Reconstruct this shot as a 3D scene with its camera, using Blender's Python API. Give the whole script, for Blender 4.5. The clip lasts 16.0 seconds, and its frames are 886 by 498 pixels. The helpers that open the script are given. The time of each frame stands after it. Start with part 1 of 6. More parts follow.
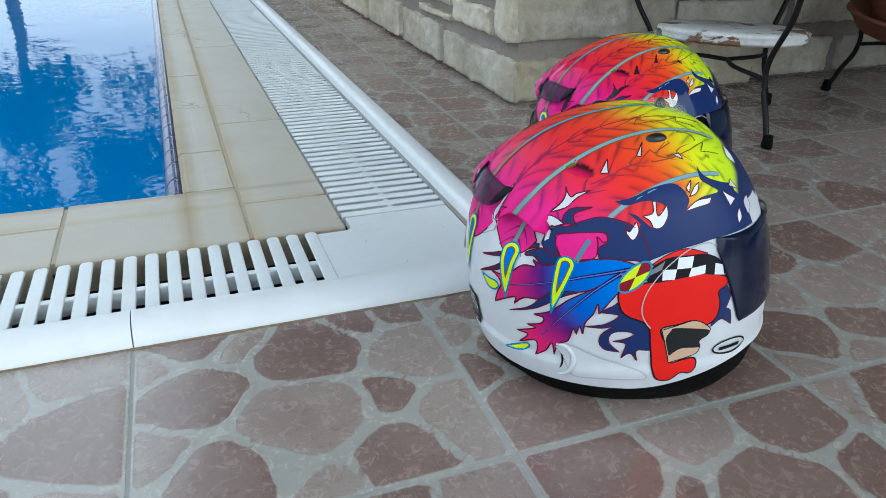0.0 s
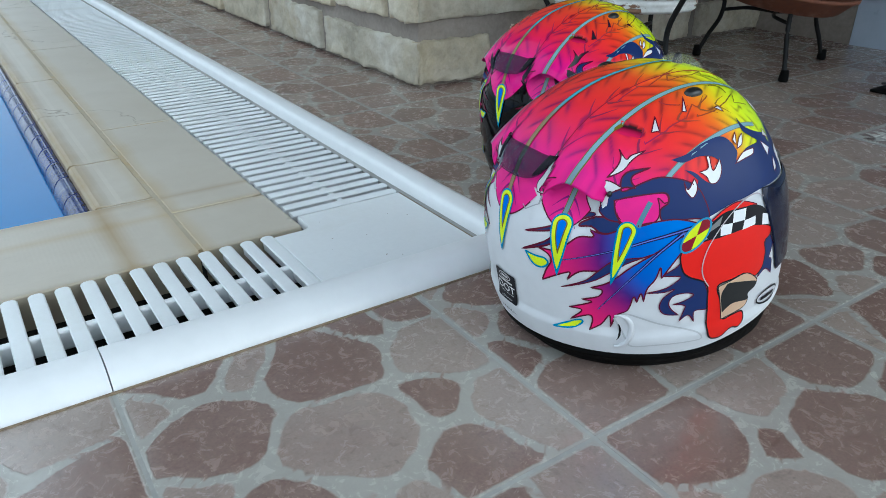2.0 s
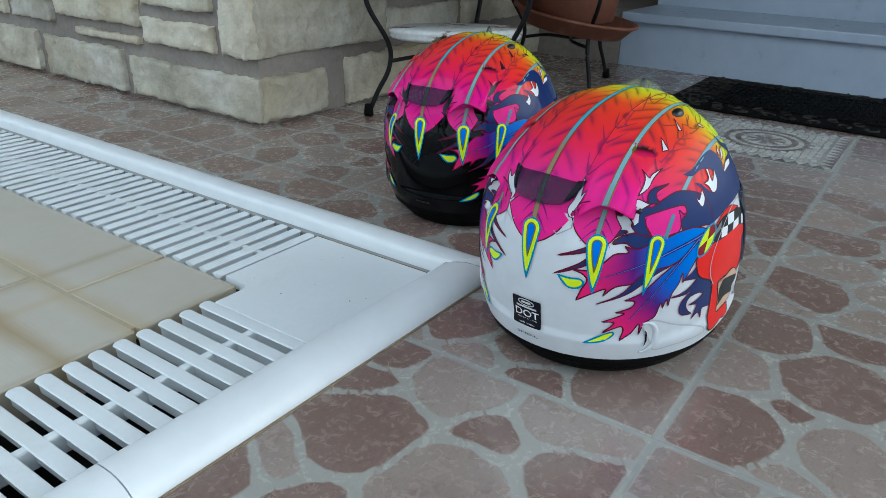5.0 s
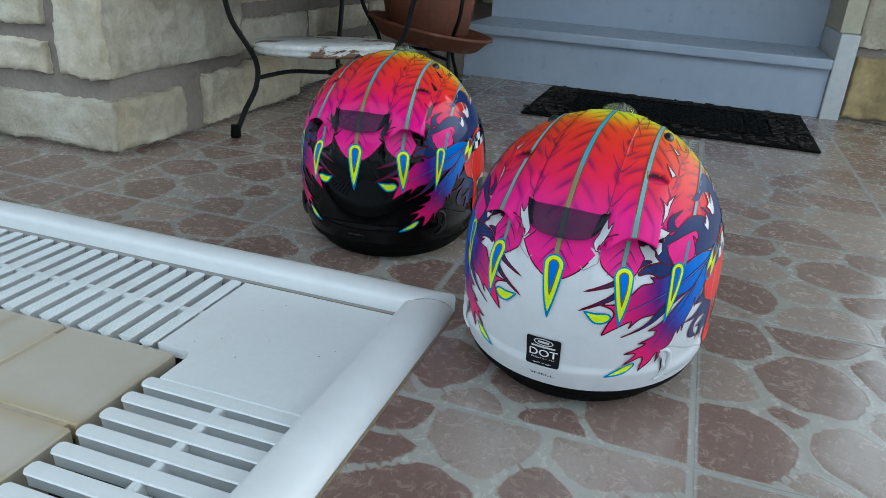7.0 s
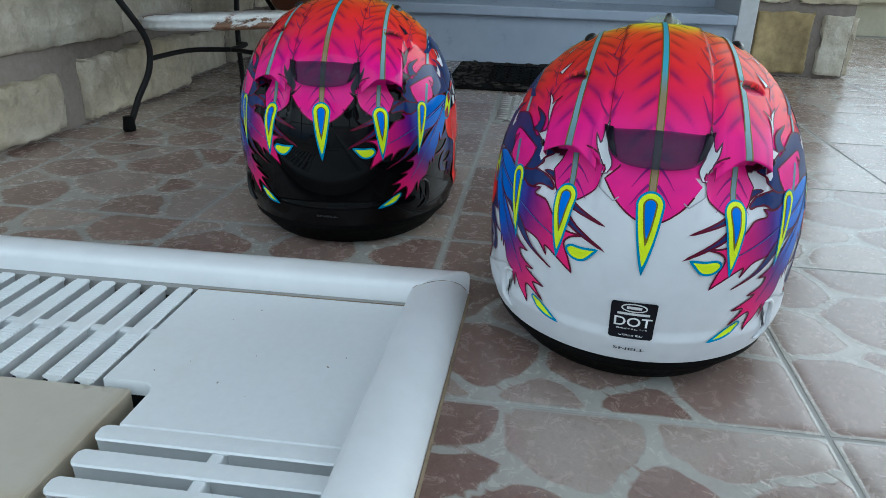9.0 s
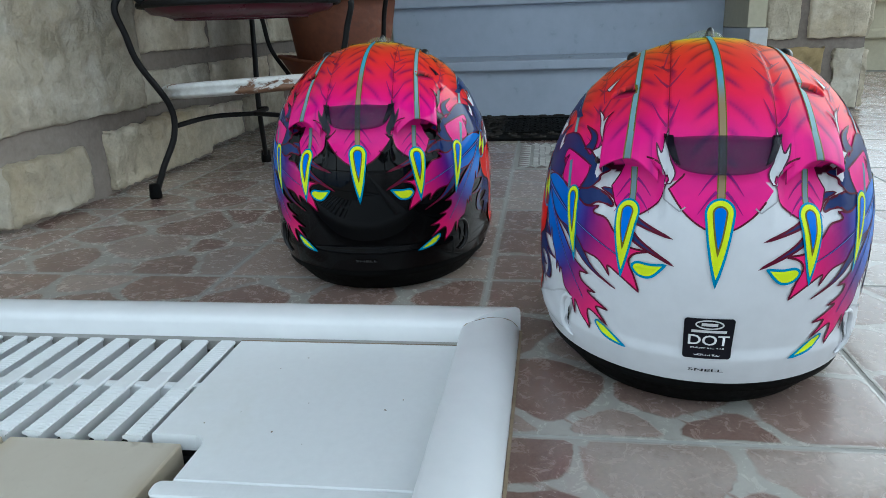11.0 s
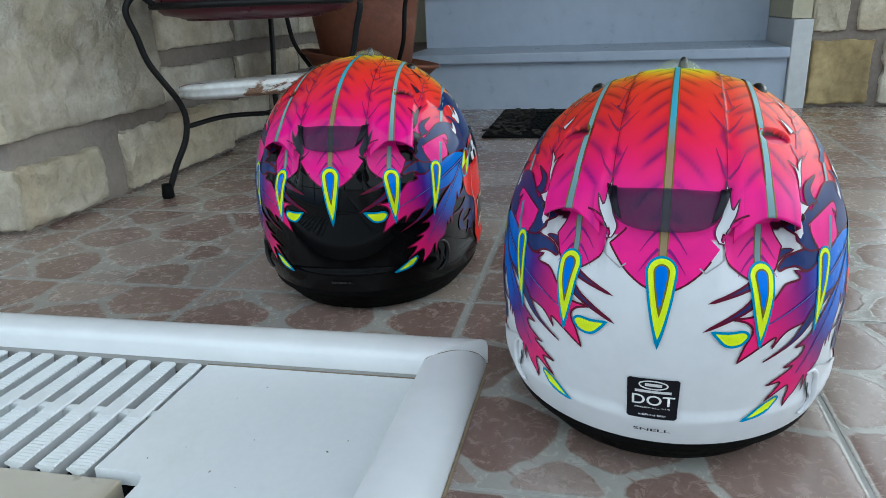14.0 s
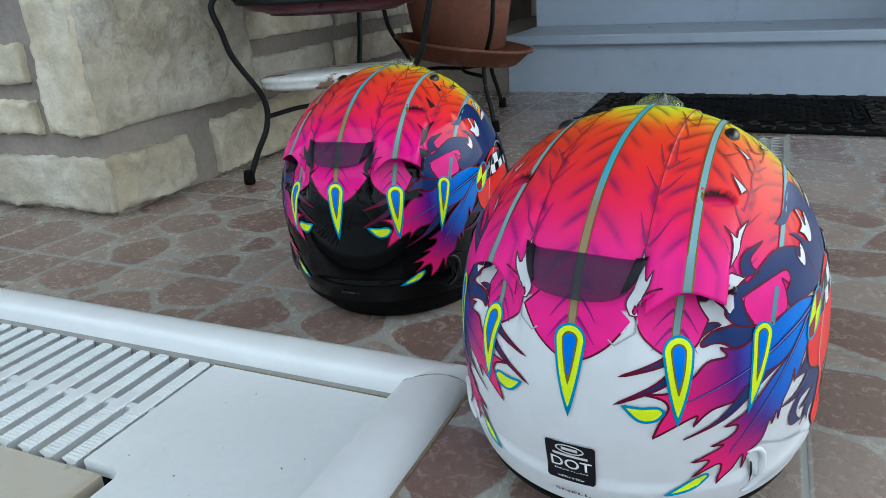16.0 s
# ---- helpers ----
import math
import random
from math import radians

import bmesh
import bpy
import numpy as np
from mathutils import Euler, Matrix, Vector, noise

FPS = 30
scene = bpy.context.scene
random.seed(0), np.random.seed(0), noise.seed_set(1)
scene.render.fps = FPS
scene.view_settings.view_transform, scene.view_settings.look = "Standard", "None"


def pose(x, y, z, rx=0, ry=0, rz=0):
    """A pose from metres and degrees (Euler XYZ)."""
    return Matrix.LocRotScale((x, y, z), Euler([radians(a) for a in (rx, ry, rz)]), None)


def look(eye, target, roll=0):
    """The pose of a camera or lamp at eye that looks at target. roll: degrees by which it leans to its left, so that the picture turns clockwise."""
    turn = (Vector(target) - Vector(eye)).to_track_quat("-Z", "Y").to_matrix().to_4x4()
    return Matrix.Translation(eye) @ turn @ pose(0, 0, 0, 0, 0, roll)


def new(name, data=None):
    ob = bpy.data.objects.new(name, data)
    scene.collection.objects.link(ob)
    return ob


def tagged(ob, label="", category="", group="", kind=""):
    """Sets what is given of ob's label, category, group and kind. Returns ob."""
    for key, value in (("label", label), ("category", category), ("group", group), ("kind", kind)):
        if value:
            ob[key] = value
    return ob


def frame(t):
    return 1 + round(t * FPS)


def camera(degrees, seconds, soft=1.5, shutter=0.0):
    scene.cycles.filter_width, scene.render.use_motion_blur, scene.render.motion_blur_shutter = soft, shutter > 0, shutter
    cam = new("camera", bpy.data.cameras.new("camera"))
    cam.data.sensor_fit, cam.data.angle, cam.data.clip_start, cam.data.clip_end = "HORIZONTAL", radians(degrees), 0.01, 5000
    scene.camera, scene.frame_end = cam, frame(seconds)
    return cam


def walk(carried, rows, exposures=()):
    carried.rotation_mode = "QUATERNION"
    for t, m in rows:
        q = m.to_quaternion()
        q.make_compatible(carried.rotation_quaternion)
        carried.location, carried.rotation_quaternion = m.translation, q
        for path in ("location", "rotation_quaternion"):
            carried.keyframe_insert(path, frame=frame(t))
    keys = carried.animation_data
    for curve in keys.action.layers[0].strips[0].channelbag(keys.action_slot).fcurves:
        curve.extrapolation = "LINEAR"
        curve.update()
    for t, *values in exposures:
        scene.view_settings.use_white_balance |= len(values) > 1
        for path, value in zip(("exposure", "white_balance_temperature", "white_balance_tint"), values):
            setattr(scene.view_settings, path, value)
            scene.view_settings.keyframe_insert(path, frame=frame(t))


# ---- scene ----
cam = camera(63.8, 16.0, soft=0.4)
PATH = [
    (0, (-0.213, -0.401, 0.414), (0.404, 1.279, -0.48), 0.5),
    (0.5, (-0.259, -0.399, 0.42), (0.531, 1.205, -0.476), 1.0),
    (1, (-0.299, -0.373, 0.433), (0.622, 1.165, -0.455), -0.3),
    (1.5, (-0.328, -0.333, 0.404), (0.641, 1.174, -0.486), 0.6),
    (2, (-0.338, -0.288, 0.383), (0.659, 1.188, -0.526), 0.1),
    (2.5, (-0.371, -0.254, 0.386), (0.629, 1.23, -0.505), -2.7),
    (3, (-0.392, -0.251, 0.387), (0.791, 1.123, -0.457), -0.5),
    (3.5, (-0.443, -0.235, 0.38), (0.85, 1.058, -0.429), 0.5),
    (4, (-0.484, -0.21, 0.389), (0.892, 0.992, -0.425), 1.6),
    (6.5, (-0.499, 0.029, 0.374), (1.179, 0.748, -0.444), 2.3),
    (7, (-0.516, 0.064, 0.385), (1.234, 0.619, -0.409), 3.9),
    (7.5, (-0.498, 0.114, 0.374), (1.302, 0.483, -0.418), 3.5),
    (8, (-0.461, 0.153, 0.351), (1.367, 0.326, -0.443), 4.4),
    (8.5, (-0.428, 0.188, 0.333), (1.393, 0.398, -0.467), 3.7),
    (9, (-0.427, 0.212, 0.295), (1.403, 0.445, -0.478), 1.8),
    (9.5, (-0.432, 0.235, 0.268), (1.436, 0.419, -0.421), 0.4),
    (12, (-0.41, 0.243, 0.265), (1.477, 0.555, -0.317), -2.6),
    (12.5, (-0.406, 0.233, 0.272), (1.484, 0.525, -0.312), -2.3),
    (13, (-0.4, 0.215, 0.276), (1.483, 0.509, -0.332), -2.2),
    (13.5, (-0.386, 0.205, 0.286), (1.498, 0.508, -0.312), -2.2),
    (14, (-0.38, 0.174, 0.299), (1.463, 0.592, -0.356), -2.2),
    (14.5, (-0.364, 0.15, 0.303), (1.424, 0.7, -0.404), -1.9),
    (15, (-0.346, 0.109, 0.318), (1.427, 0.676, -0.414), -1.3),
    (15.5, (-0.334, 0.082, 0.327), (1.426, 0.68, -0.41), -1.9),
    (16, (-0.324, 0.054, 0.34), (1.368, 0.833, -0.387), -3.4),
]
walk(cam, [(t, look(eye, target, roll)) for t, eye, target, roll in PATH], [(0, -0.25, 5500, -1), (1.6, -0.25, 5480, -1), (3, -0.32, 5400, -2), (7, -0.34, 5480, -2), (9.5, -0.37, 5460, -2), (12, -0.13, 5600, -1), (16, -0.12, 5600, -1)])

# ---- world and light ----
world = bpy.data.worlds.new("world")
scene.world = world
world.use_nodes = True
wn = world.node_tree.nodes
sky = wn.new("ShaderNodeTexSky")
sky.sky_type, sky.sun_disc = "NISHITA", False
sky.sun_elevation, sky.sun_rotation = radians(30), radians(143)
sky.air_density, sky.dust_density, sky.ozone_density = 1.0, 9.0, 1.5
wl = world.node_tree.links
veil = wn.new("ShaderNodeTexNoise")              # thin white cloud over the whole sky
veil.inputs["Scale"].default_value, veil.inputs["Detail"].default_value, veil.inputs["Roughness"].default_value = 1.6, 5.0, 0.55
wl.new(wn.new("ShaderNodeTexCoord").outputs["Generated"], veil.inputs["Vector"])
cover = wn.new("ShaderNodeMapRange")
for socket, value in zip(("From Min", "From Max", "To Min", "To Max"), (0.35, 0.65, 0.45, 0.95)):
    cover.inputs[socket].default_value = value
wl.new(veil.outputs[0], cover.inputs["Value"])
cloud = wn.new("ShaderNodeMix")
cloud.data_type = "RGBA"
cloud.inputs[7].default_value = (17.0, 17.2, 17.6, 1.0)
wl.new(cover.outputs[0], cloud.inputs[0])
wl.new(sky.outputs[0], cloud.inputs[6])
wl.new(cloud.outputs[2], wn["Background"].inputs[0])
wn["Background"].inputs[1].default_value = 0.15
sun = new("sun", bpy.data.lights.new("sun", "SUN"))
sun.data.energy, sun.data.angle, sun.data.color = 0.8, radians(44), (1.0, 0.98, 0.95)
sun.matrix_world = look((1.56, -2.07, 1.5), (0, 0, 0))


# ---- materials ----
def nodes_of(name):
    m = bpy.data.materials.new(name)
    m.use_nodes = True
    nt = m.node_tree
    return m, nt, nt.nodes["Principled BSDF"]


def link(nt, a, b):
    nt.links.new(a, b)


def noise_node(nt, scale, detail=4.0, rough=0.55, vec=None, distort=0.0):
    n = nt.nodes.new("ShaderNodeTexNoise")
    n.inputs["Scale"].default_value = scale
    n.inputs["Detail"].default_value = detail
    n.inputs["Roughness"].default_value = rough
    n.inputs["Distortion"].default_value = distort
    if vec is not None:
        link(nt, vec, n.inputs["Vector"])
    return n


def ramp(nt, fac, stops):
    r = nt.nodes.new("ShaderNodeValToRGB")
    els = r.color_ramp.elements
    while len(els) < len(stops):
        els.new(0.5)
    for e, (p, c) in zip(els, stops):
        e.position, e.color = p, (*c, 1.0)
    link(nt, fac, r.inputs[0])
    return r


def mix(nt, fac, a, b, blend="MIX"):
    n = nt.nodes.new("ShaderNodeMix")
    n.data_type, n.blend_type = "RGBA", blend
    for sock, v in ((n.inputs[0], fac), (n.inputs[6], a), (n.inputs[7], b)):
        if isinstance(v, (int, float)):
            sock.default_value = v
        elif isinstance(v, tuple):
            sock.default_value = (*v, 1.0)
        else:
            link(nt, v, sock)
    return n.outputs[2]


def coords(nt, kind="Object", shift=True):
    c = nt.nodes.new("ShaderNodeTexCoord").outputs[kind]
    if not shift:
        return c
    info = nt.nodes.new("ShaderNodeObjectInfo")
    mul = nt.nodes.new("ShaderNodeMath")
    mul.operation = "MULTIPLY"
    mul.inputs[1].default_value = 40.0
    link(nt, info.outputs["Random"], mul.inputs[0])
    add = nt.nodes.new("ShaderNodeVectorMath")
    link(nt, c, add.inputs[0])
    link(nt, mul.outputs[0], add.inputs[1])
    return add.outputs[0]


def bump(nt, bsdf, height, strength, dist):
    b = nt.nodes.new("ShaderNodeBump")
    b.inputs["Strength"].default_value, b.inputs["Distance"].default_value = strength, dist
    link(nt, height, b.inputs["Height"])
    link(nt, b.outputs[0], bsdf.inputs["Normal"])


def grainy(name, dark, light, big=6.0, fine=60.0, rough=0.7, relief=0.4, depth=0.002, stain=None, stain_amount=0.5,
           vary=0.0, metal=0.0, shift=True, spec=0.5):
    """A surface of two colours mixed at two scales, with fine relief, and a third colour in patches."""
    m, nt, b = nodes_of(name)
    v = coords(nt, shift=shift)
    n1, n2 = noise_node(nt, big, 3.0, 0.6, v), noise_node(nt, fine, 5.0, 0.65, v)
    both = mix(nt, 0.5, n1.outputs[0], n2.outputs[0])
    col = ramp(nt, both, [(0.36, dark), (0.64, light)]).outputs[0]
    if stain:
        n3 = noise_node(nt, big * 0.6, 6.0, 0.7, v, 0.6)
        mask = ramp(nt, n3.outputs[0], [(0.52, (0, 0, 0)), (0.68, (stain_amount,) * 3)]).outputs[0]
        col = mix(nt, mask, col, stain)
    if vary:
        info = nt.nodes.new("ShaderNodeObjectInfo")
        tone = ramp(nt, info.outputs["Random"], [(0.0, (1 - vary,) * 3), (1.0, (1.0, 1.0, 1.0))]).outputs[0]
        col = mix(nt, 1.0, col, tone, "MULTIPLY")
    link(nt, col, b.inputs["Base Color"])
    rr = ramp(nt, n2.outputs[0], [(0.3, (max(0.02, rough - 0.1),) * 3), (0.7, (min(1, rough + 0.1),) * 3)])
    link(nt, rr.outputs[0], b.inputs["Roughness"])
    b.inputs["Metallic"].default_value = metal
    b.inputs["Specular IOR Level"].default_value = spec
    if relief:
        bump(nt, b, both, relief, depth)
    return m


def plain(name, col, rough=0.4, metal=0.0, coat=0.0, spec=0.5):
    m, nt, b = nodes_of(name)
    v = coords(nt)
    n = noise_node(nt, 25.0, 4.0, 0.6, v)
    c = ramp(nt, n.outputs[0], [(0.3, tuple(x * 0.93 for x in col)), (0.7, col)]).outputs[0]
    link(nt, c, b.inputs["Base Color"])
    b.inputs["Roughness"].default_value, b.inputs["Metallic"].default_value = rough, metal
    b.inputs["Coat Weight"].default_value, b.inputs["Coat Roughness"].default_value = coat, 0.05
    b.inputs["Specular IOR Level"].default_value = spec
    return m


M_GROUT = grainy("floor_grout", (0.27, 0.265, 0.25), (0.36, 0.355, 0.335), 10, 120, 0.85, 0.3, 0.001)


def tile_mat():
    """Printed and moulded ceramic: mottled brown and tan stones with soft edges in grey joints."""
    m, nt, b = nodes_of("stone_pattern_tile")
    v = coords(nt)

    def attr(name):
        n = nt.nodes.new("ShaderNodeAttribute")
        n.attribute_name = name
        return n.outputs["Fac"]

    big, mid, fine = noise_node(nt, 11, 4, 0.6, v, 0.8), noise_node(nt, 75, 5, 0.75, v, 1.0), noise_node(nt, 380, 4, 0.7, v)
    stretch = nt.nodes.new("ShaderNodeMapping")
    stretch.inputs["Scale"].default_value = (70, 110, 70)
    stretch.inputs["Rotation"].default_value = (0, 0, 0.6)
    link(nt, v, stretch.inputs["Vector"])
    streak = noise_node(nt, 1.0, 4, 0.65, stretch.outputs[0], 1.0)
    tone = mix(nt, 0.42, attr("tone"), big.outputs[0])
    col = ramp(nt, tone, [(0.22, (0.200, 0.128, 0.106)), (0.50, (0.275, 0.204, 0.175)), (0.78, (0.345, 0.286, 0.248))]).outputs[0]
    info = nt.nodes.new("ShaderNodeObjectInfo")
    col = mix(nt, 1.0, col, ramp(nt, info.outputs["Random"], [(0.0, (0.84, 0.84, 0.86)), (1.0, (1.08, 1.06, 1.04))]).outputs[0], "MULTIPLY")
    col = mix(nt, ramp(nt, mid.outputs[0], [(0.46, (0, 0, 0)), (0.64, (0.30,) * 3)]).outputs[0], col, (0.35, 0.265, 0.215))
    col = mix(nt, ramp(nt, streak.outputs[0], [(0.55, (0, 0, 0)), (0.70, (0.45,) * 3)]).outputs[0], col, (0.105, 0.060, 0.048))
    col = mix(nt, 0.35, col, ramp(nt, fine.outputs[0], [(0.36, (0.66, 0.62, 0.60)), (0.50, (1.0, 1.0, 1.0)), (0.66, (1.28, 1.26, 1.22))]).outputs[0], "MULTIPLY")
    joint = ramp(nt, mid.outputs[0], [(0.3, (0.322, 0.306, 0.274)), (0.7, (0.395, 0.377, 0.341))]).outputs[0]
    warped = nt.nodes.new("ShaderNodeMath")
    warped.operation = "MULTIPLY_ADD"
    warped.inputs[1].default_value = 0.42
    link(nt, mid.outputs[0], warped.inputs[0])
    link(nt, attr("stone"), warped.inputs[2])
    mask = ramp(nt, warped.outputs[0], [(0.60, (0, 0, 0)), (0.76, (1, 1, 1))])
    link(nt, mix(nt, mask.outputs[0], joint, col), b.inputs["Base Color"])
    rr = ramp(nt, mid.outputs[0], [(0.3, (0.18,) * 3), (0.7, (0.32,) * 3)])
    link(nt, rr.outputs[0], b.inputs["Roughness"])
    b.inputs["Specular IOR Level"].default_value = 1.0
    b.inputs["Coat Weight"].default_value, b.inputs["Coat Roughness"].default_value, b.inputs["Coat IOR"].default_value = 0.08, 0.28, 1.6
    height = mix(nt, 0.10, mask.outputs[0], mid.outputs[0])
    bump(nt, b, height, 0.4, 0.0006)
    return m


M_TILE = tile_mat()
M_WHITE = grainy("white_gutter_plastic", (0.72, 0.74, 0.75), (0.77, 0.79, 0.80), 5, 140, 0.38, 0.06, 0.0004,
                 (0.56, 0.55, 0.47), 0.35)
M_RIM = plain("white_marble_rim", (0.78, 0.79, 0.80), 0.34)


def coping_mat():
    """Worn sandy coping: fine straight ribs, faint clouds, hairline cracks, yellow stains along them."""
    m, nt, b = nodes_of("sandy_coping")
    v = coords(nt, shift=False)
    big, mid, fine = noise_node(nt, 5, 4, 0.6, v, 0.5), noise_node(nt, 28, 5, 0.65, v), noise_node(nt, 240, 3, 0.6, v)
    col = ramp(nt, mix(nt, 0.45, big.outputs[0], mid.outputs[0]), [(0.34, (0.475, 0.428, 0.350)), (0.52, (0.515, 0.470, 0.392)), (0.68, (0.550, 0.508, 0.432))]).outputs[0]
    col = mix(nt, ramp(nt, fine.outputs[0], [(0.58, (0, 0, 0)), (0.78, (0.10,) * 3)]).outputs[0], col, (0.26, 0.23, 0.18))
    ochre = noise_node(nt, 8, 5, 0.7, v, 1.2)
    col = mix(nt, ramp(nt, ochre.outputs[0], [(0.62, (0, 0, 0)), (0.78, (0.25,) * 3)]).outputs[0], col, (0.42, 0.32, 0.17))
    def near_line(kx, ky, c, wide, amount):
        """1 on the line kx x + ky y = c, fading over a ragged width."""
        n = nt.nodes.new("ShaderNodeVectorMath")
        n.operation = "DOT_PRODUCT"
        link(nt, v, n.inputs[0])
        n.inputs[1].default_value = (kx, ky, 0)
        d = nt.nodes.new("ShaderNodeMath")
        d.operation = "SUBTRACT"
        link(nt, n.outputs["Value"], d.inputs[0])
        d.inputs[1].default_value = c
        e = nt.nodes.new("ShaderNodeMath")
        e.operation = "ABSOLUTE"
        link(nt, d.outputs[0], e.inputs[0])
        w = nt.nodes.new("ShaderNodeMath")
        w.operation = "MULTIPLY_ADD"
        link(nt, big.outputs[0], w.inputs[0])
        w.inputs[1].default_value = wide
        link(nt, e.outputs[0], w.inputs[2])
        return ramp(nt, w.outputs[0], [(wide * 0.42, (amount,) * 3), (wide * 1.3, (0, 0, 0))]).outputs[0]

    col = mix(nt, near_line(1, 0.012, -0.1514, 0.030, 0.75), col, (0.43, 0.32, 0.15))
    col = mix(nt, near_line(0.010, 1, 0.612, 0.020, 0.5), col, (0.44, 0.33, 0.16))
    col = mix(nt, near_line(1, 0.012, -0.2275, 0.026, 0.9), col, (0.34, 0.24, 0.11))
    col = mix(nt, near_line(0.010, 1, 0.6720, 0.016, 0.6), col, (0.33, 0.24, 0.13))
    col = mix(nt, near_line(0.010, 1, 0.4800, 0.016, 0.55), col, (0.30, 0.23, 0.12))
    crack = nt.nodes.new("ShaderNodeTexVoronoi")
    crack.feature = "DISTANCE_TO_EDGE"
    crack.inputs["Scale"].default_value = 4.2
    warp = mix(nt, 0.08, v, noise_node(nt, 14, 4, 0.6, v).outputs["Color"])
    link(nt, warp, crack.inputs["Vector"])
    line = ramp(nt, crack.outputs["Distance"], [(0.0, (1, 1, 1)), (0.010, (0, 0, 0))]).outputs[0]
    some = ramp(nt, noise_node(nt, 3.3, 2, 0.5, v).outputs[0], [(0.53, (0, 0, 0)), (0.60, (0.75,) * 3)]).outputs[0]
    line = mix(nt, 1.0, line, some, "MULTIPLY")
    col = mix(nt, line, col, (0.16, 0.12, 0.07))
    link(nt, col, b.inputs["Base Color"])
    link(nt, ramp(nt, mid.outputs[0], [(0.3, (0.42,) * 3), (0.7, (0.58,) * 3)]).outputs[0], b.inputs["Roughness"])
    b.inputs["Specular IOR Level"].default_value = 0.6
    rib = nt.nodes.new("ShaderNodeTexWave")
    rib.bands_direction = "X"
    rib.inputs["Scale"].default_value = 62.0
    rib.inputs["Distortion"].default_value = 0.6
    link(nt, v, rib.inputs["Vector"])
    patch = ramp(nt, noise_node(nt, 4.2, 2, 0.4, v).outputs[0], [(0.55, (0, 0, 0)), (0.62, (0.5, 0.5, 0.5))]).outputs[0]
    ribs = mix(nt, 1.0, rib.outputs[0], patch, "MULTIPLY")
    bump(nt, b, mix(nt, 0.25, ribs, mid.outputs[0]), 0.14, 0.0008)
    return m


M_COPING = coping_mat()
M_COPGROUT = grainy("ochre_joint", (0.38, 0.32, 0.23), (0.47, 0.41, 0.31), 9, 100, 0.8, 0.3, 0.001, (0.47, 0.34, 0.15), 0.8)
M_LINERBED = grainy("pale_pool_grout", (0.42, 0.36, 0.27), (0.58, 0.54, 0.47), 9, 100, 0.7, 0.3, 0.001)
M_LINER = grainy("blue_glaze", (0.006, 0.012, 0.08), (0.018, 0.036, 0.18), 14, 90, 0.16, 0.15, 0.0008, (0.30, 0.34, 0.42), 0.3, spec=0.25)


def hewn_stone():
    """Cream limestone, hand split: soft grey and ochre clouds, chipped scoops, a few pits."""
    m, nt, b = nodes_of("wall_stone")
    v = coords(nt)
    big, mid, fine = noise_node(nt, 7, 5, 0.6, v, 0.3), noise_node(nt, 34, 6, 0.68, v), noise_node(nt, 170, 4, 0.7, v)
    col = ramp(nt, mix(nt, 0.36, big.outputs[0], mid.outputs[0]), [(0.34, (0.42, 0.375, 0.295)), (0.48, (0.60, 0.54, 0.425)), (0.62, (0.77, 0.725, 0.625))]).outputs[0]
    col = mix(nt, ramp(nt, noise_node(nt, 5, 5, 0.65, v).outputs[0], [(0.52, (0, 0, 0)), (0.68, (0.5,) * 3)]).outputs[0], col, (0.52, 0.42, 0.25))
    info = nt.nodes.new("ShaderNodeObjectInfo")
    col = mix(nt, 1.0, col, ramp(nt, info.outputs["Random"], [(0.0, (0.76, 0.77, 0.79)), (0.5, (0.94, 0.92, 0.87)), (1.0, (1.05, 1.02, 0.98))]).outputs[0], "MULTIPLY")
    col = mix(nt, 0.25, col, ramp(nt, fine.outputs[0], [(0.34, (0.70, 0.68, 0.65)), (0.50, (1.0, 1.0, 1.0)), (0.68, (1.16, 1.15, 1.13))]).outputs[0], "MULTIPLY")
    chip = nt.nodes.new("ShaderNodeTexVoronoi")
    chip.inputs["Scale"].default_value, chip.inputs["Randomness"].default_value = 30.0, 1.0
    chip.inputs["Detail"].default_value, chip.inputs["Roughness"].default_value = 1.5, 0.5
    link(nt, mix(nt, 0.10, v, mid.outputs["Color"]), chip.inputs["Vector"])
    broken = mix(nt, ramp(nt, noise_node(nt, 9, 3, 0.5, v).outputs[0], [(0.44, (0, 0, 0)), (0.60, (0.8,) * 3)]).outputs[0], mid.outputs[0], chip.outputs["Distance"])
    pit = ramp(nt, fine.outputs[0], [(0.24, (0.6, 0.6, 0.6)), (0.31, (0, 0, 0))]).outputs[0]
    col = mix(nt, pit, col, (0.20, 0.165, 0.12))
    link(nt, col, b.inputs["Base Color"])
    b.inputs["Roughness"].default_value = 0.85
    b.inputs["Specular IOR Level"].default_value = 0.3
    bump(nt, b, mix(nt, 0.15, broken, fine.outputs[0]), 0.9, 0.008)
    return m


M_WALLSTONE = hewn_stone()
M_MORTAR = grainy("wall_mortar", (0.20, 0.168, 0.142), (0.31, 0.268, 0.234), 6, 80, 0.9, 0.6, 0.003)
M_MARBLE = grainy("blue_grey_marble", (0.400, 0.455, 0.550), (0.460, 0.515, 0.615), 2.2, 24, 0.35, 0.03, 0.0006,
                  (0.56, 0.60, 0.66), 0.16)
M_IRON = grainy("black_iron", (0.003, 0.003, 0.0035), (0.009, 0.008, 0.008), 20, 150, 0.5, 0.3, 0.0006, spec=0.25)
M_RUBBER = grainy("black_rubber", (0.002, 0.002, 0.002), (0.006, 0.006, 0.006), 12, 150, 0.65, 0.4, 0.001, spec=0.06)
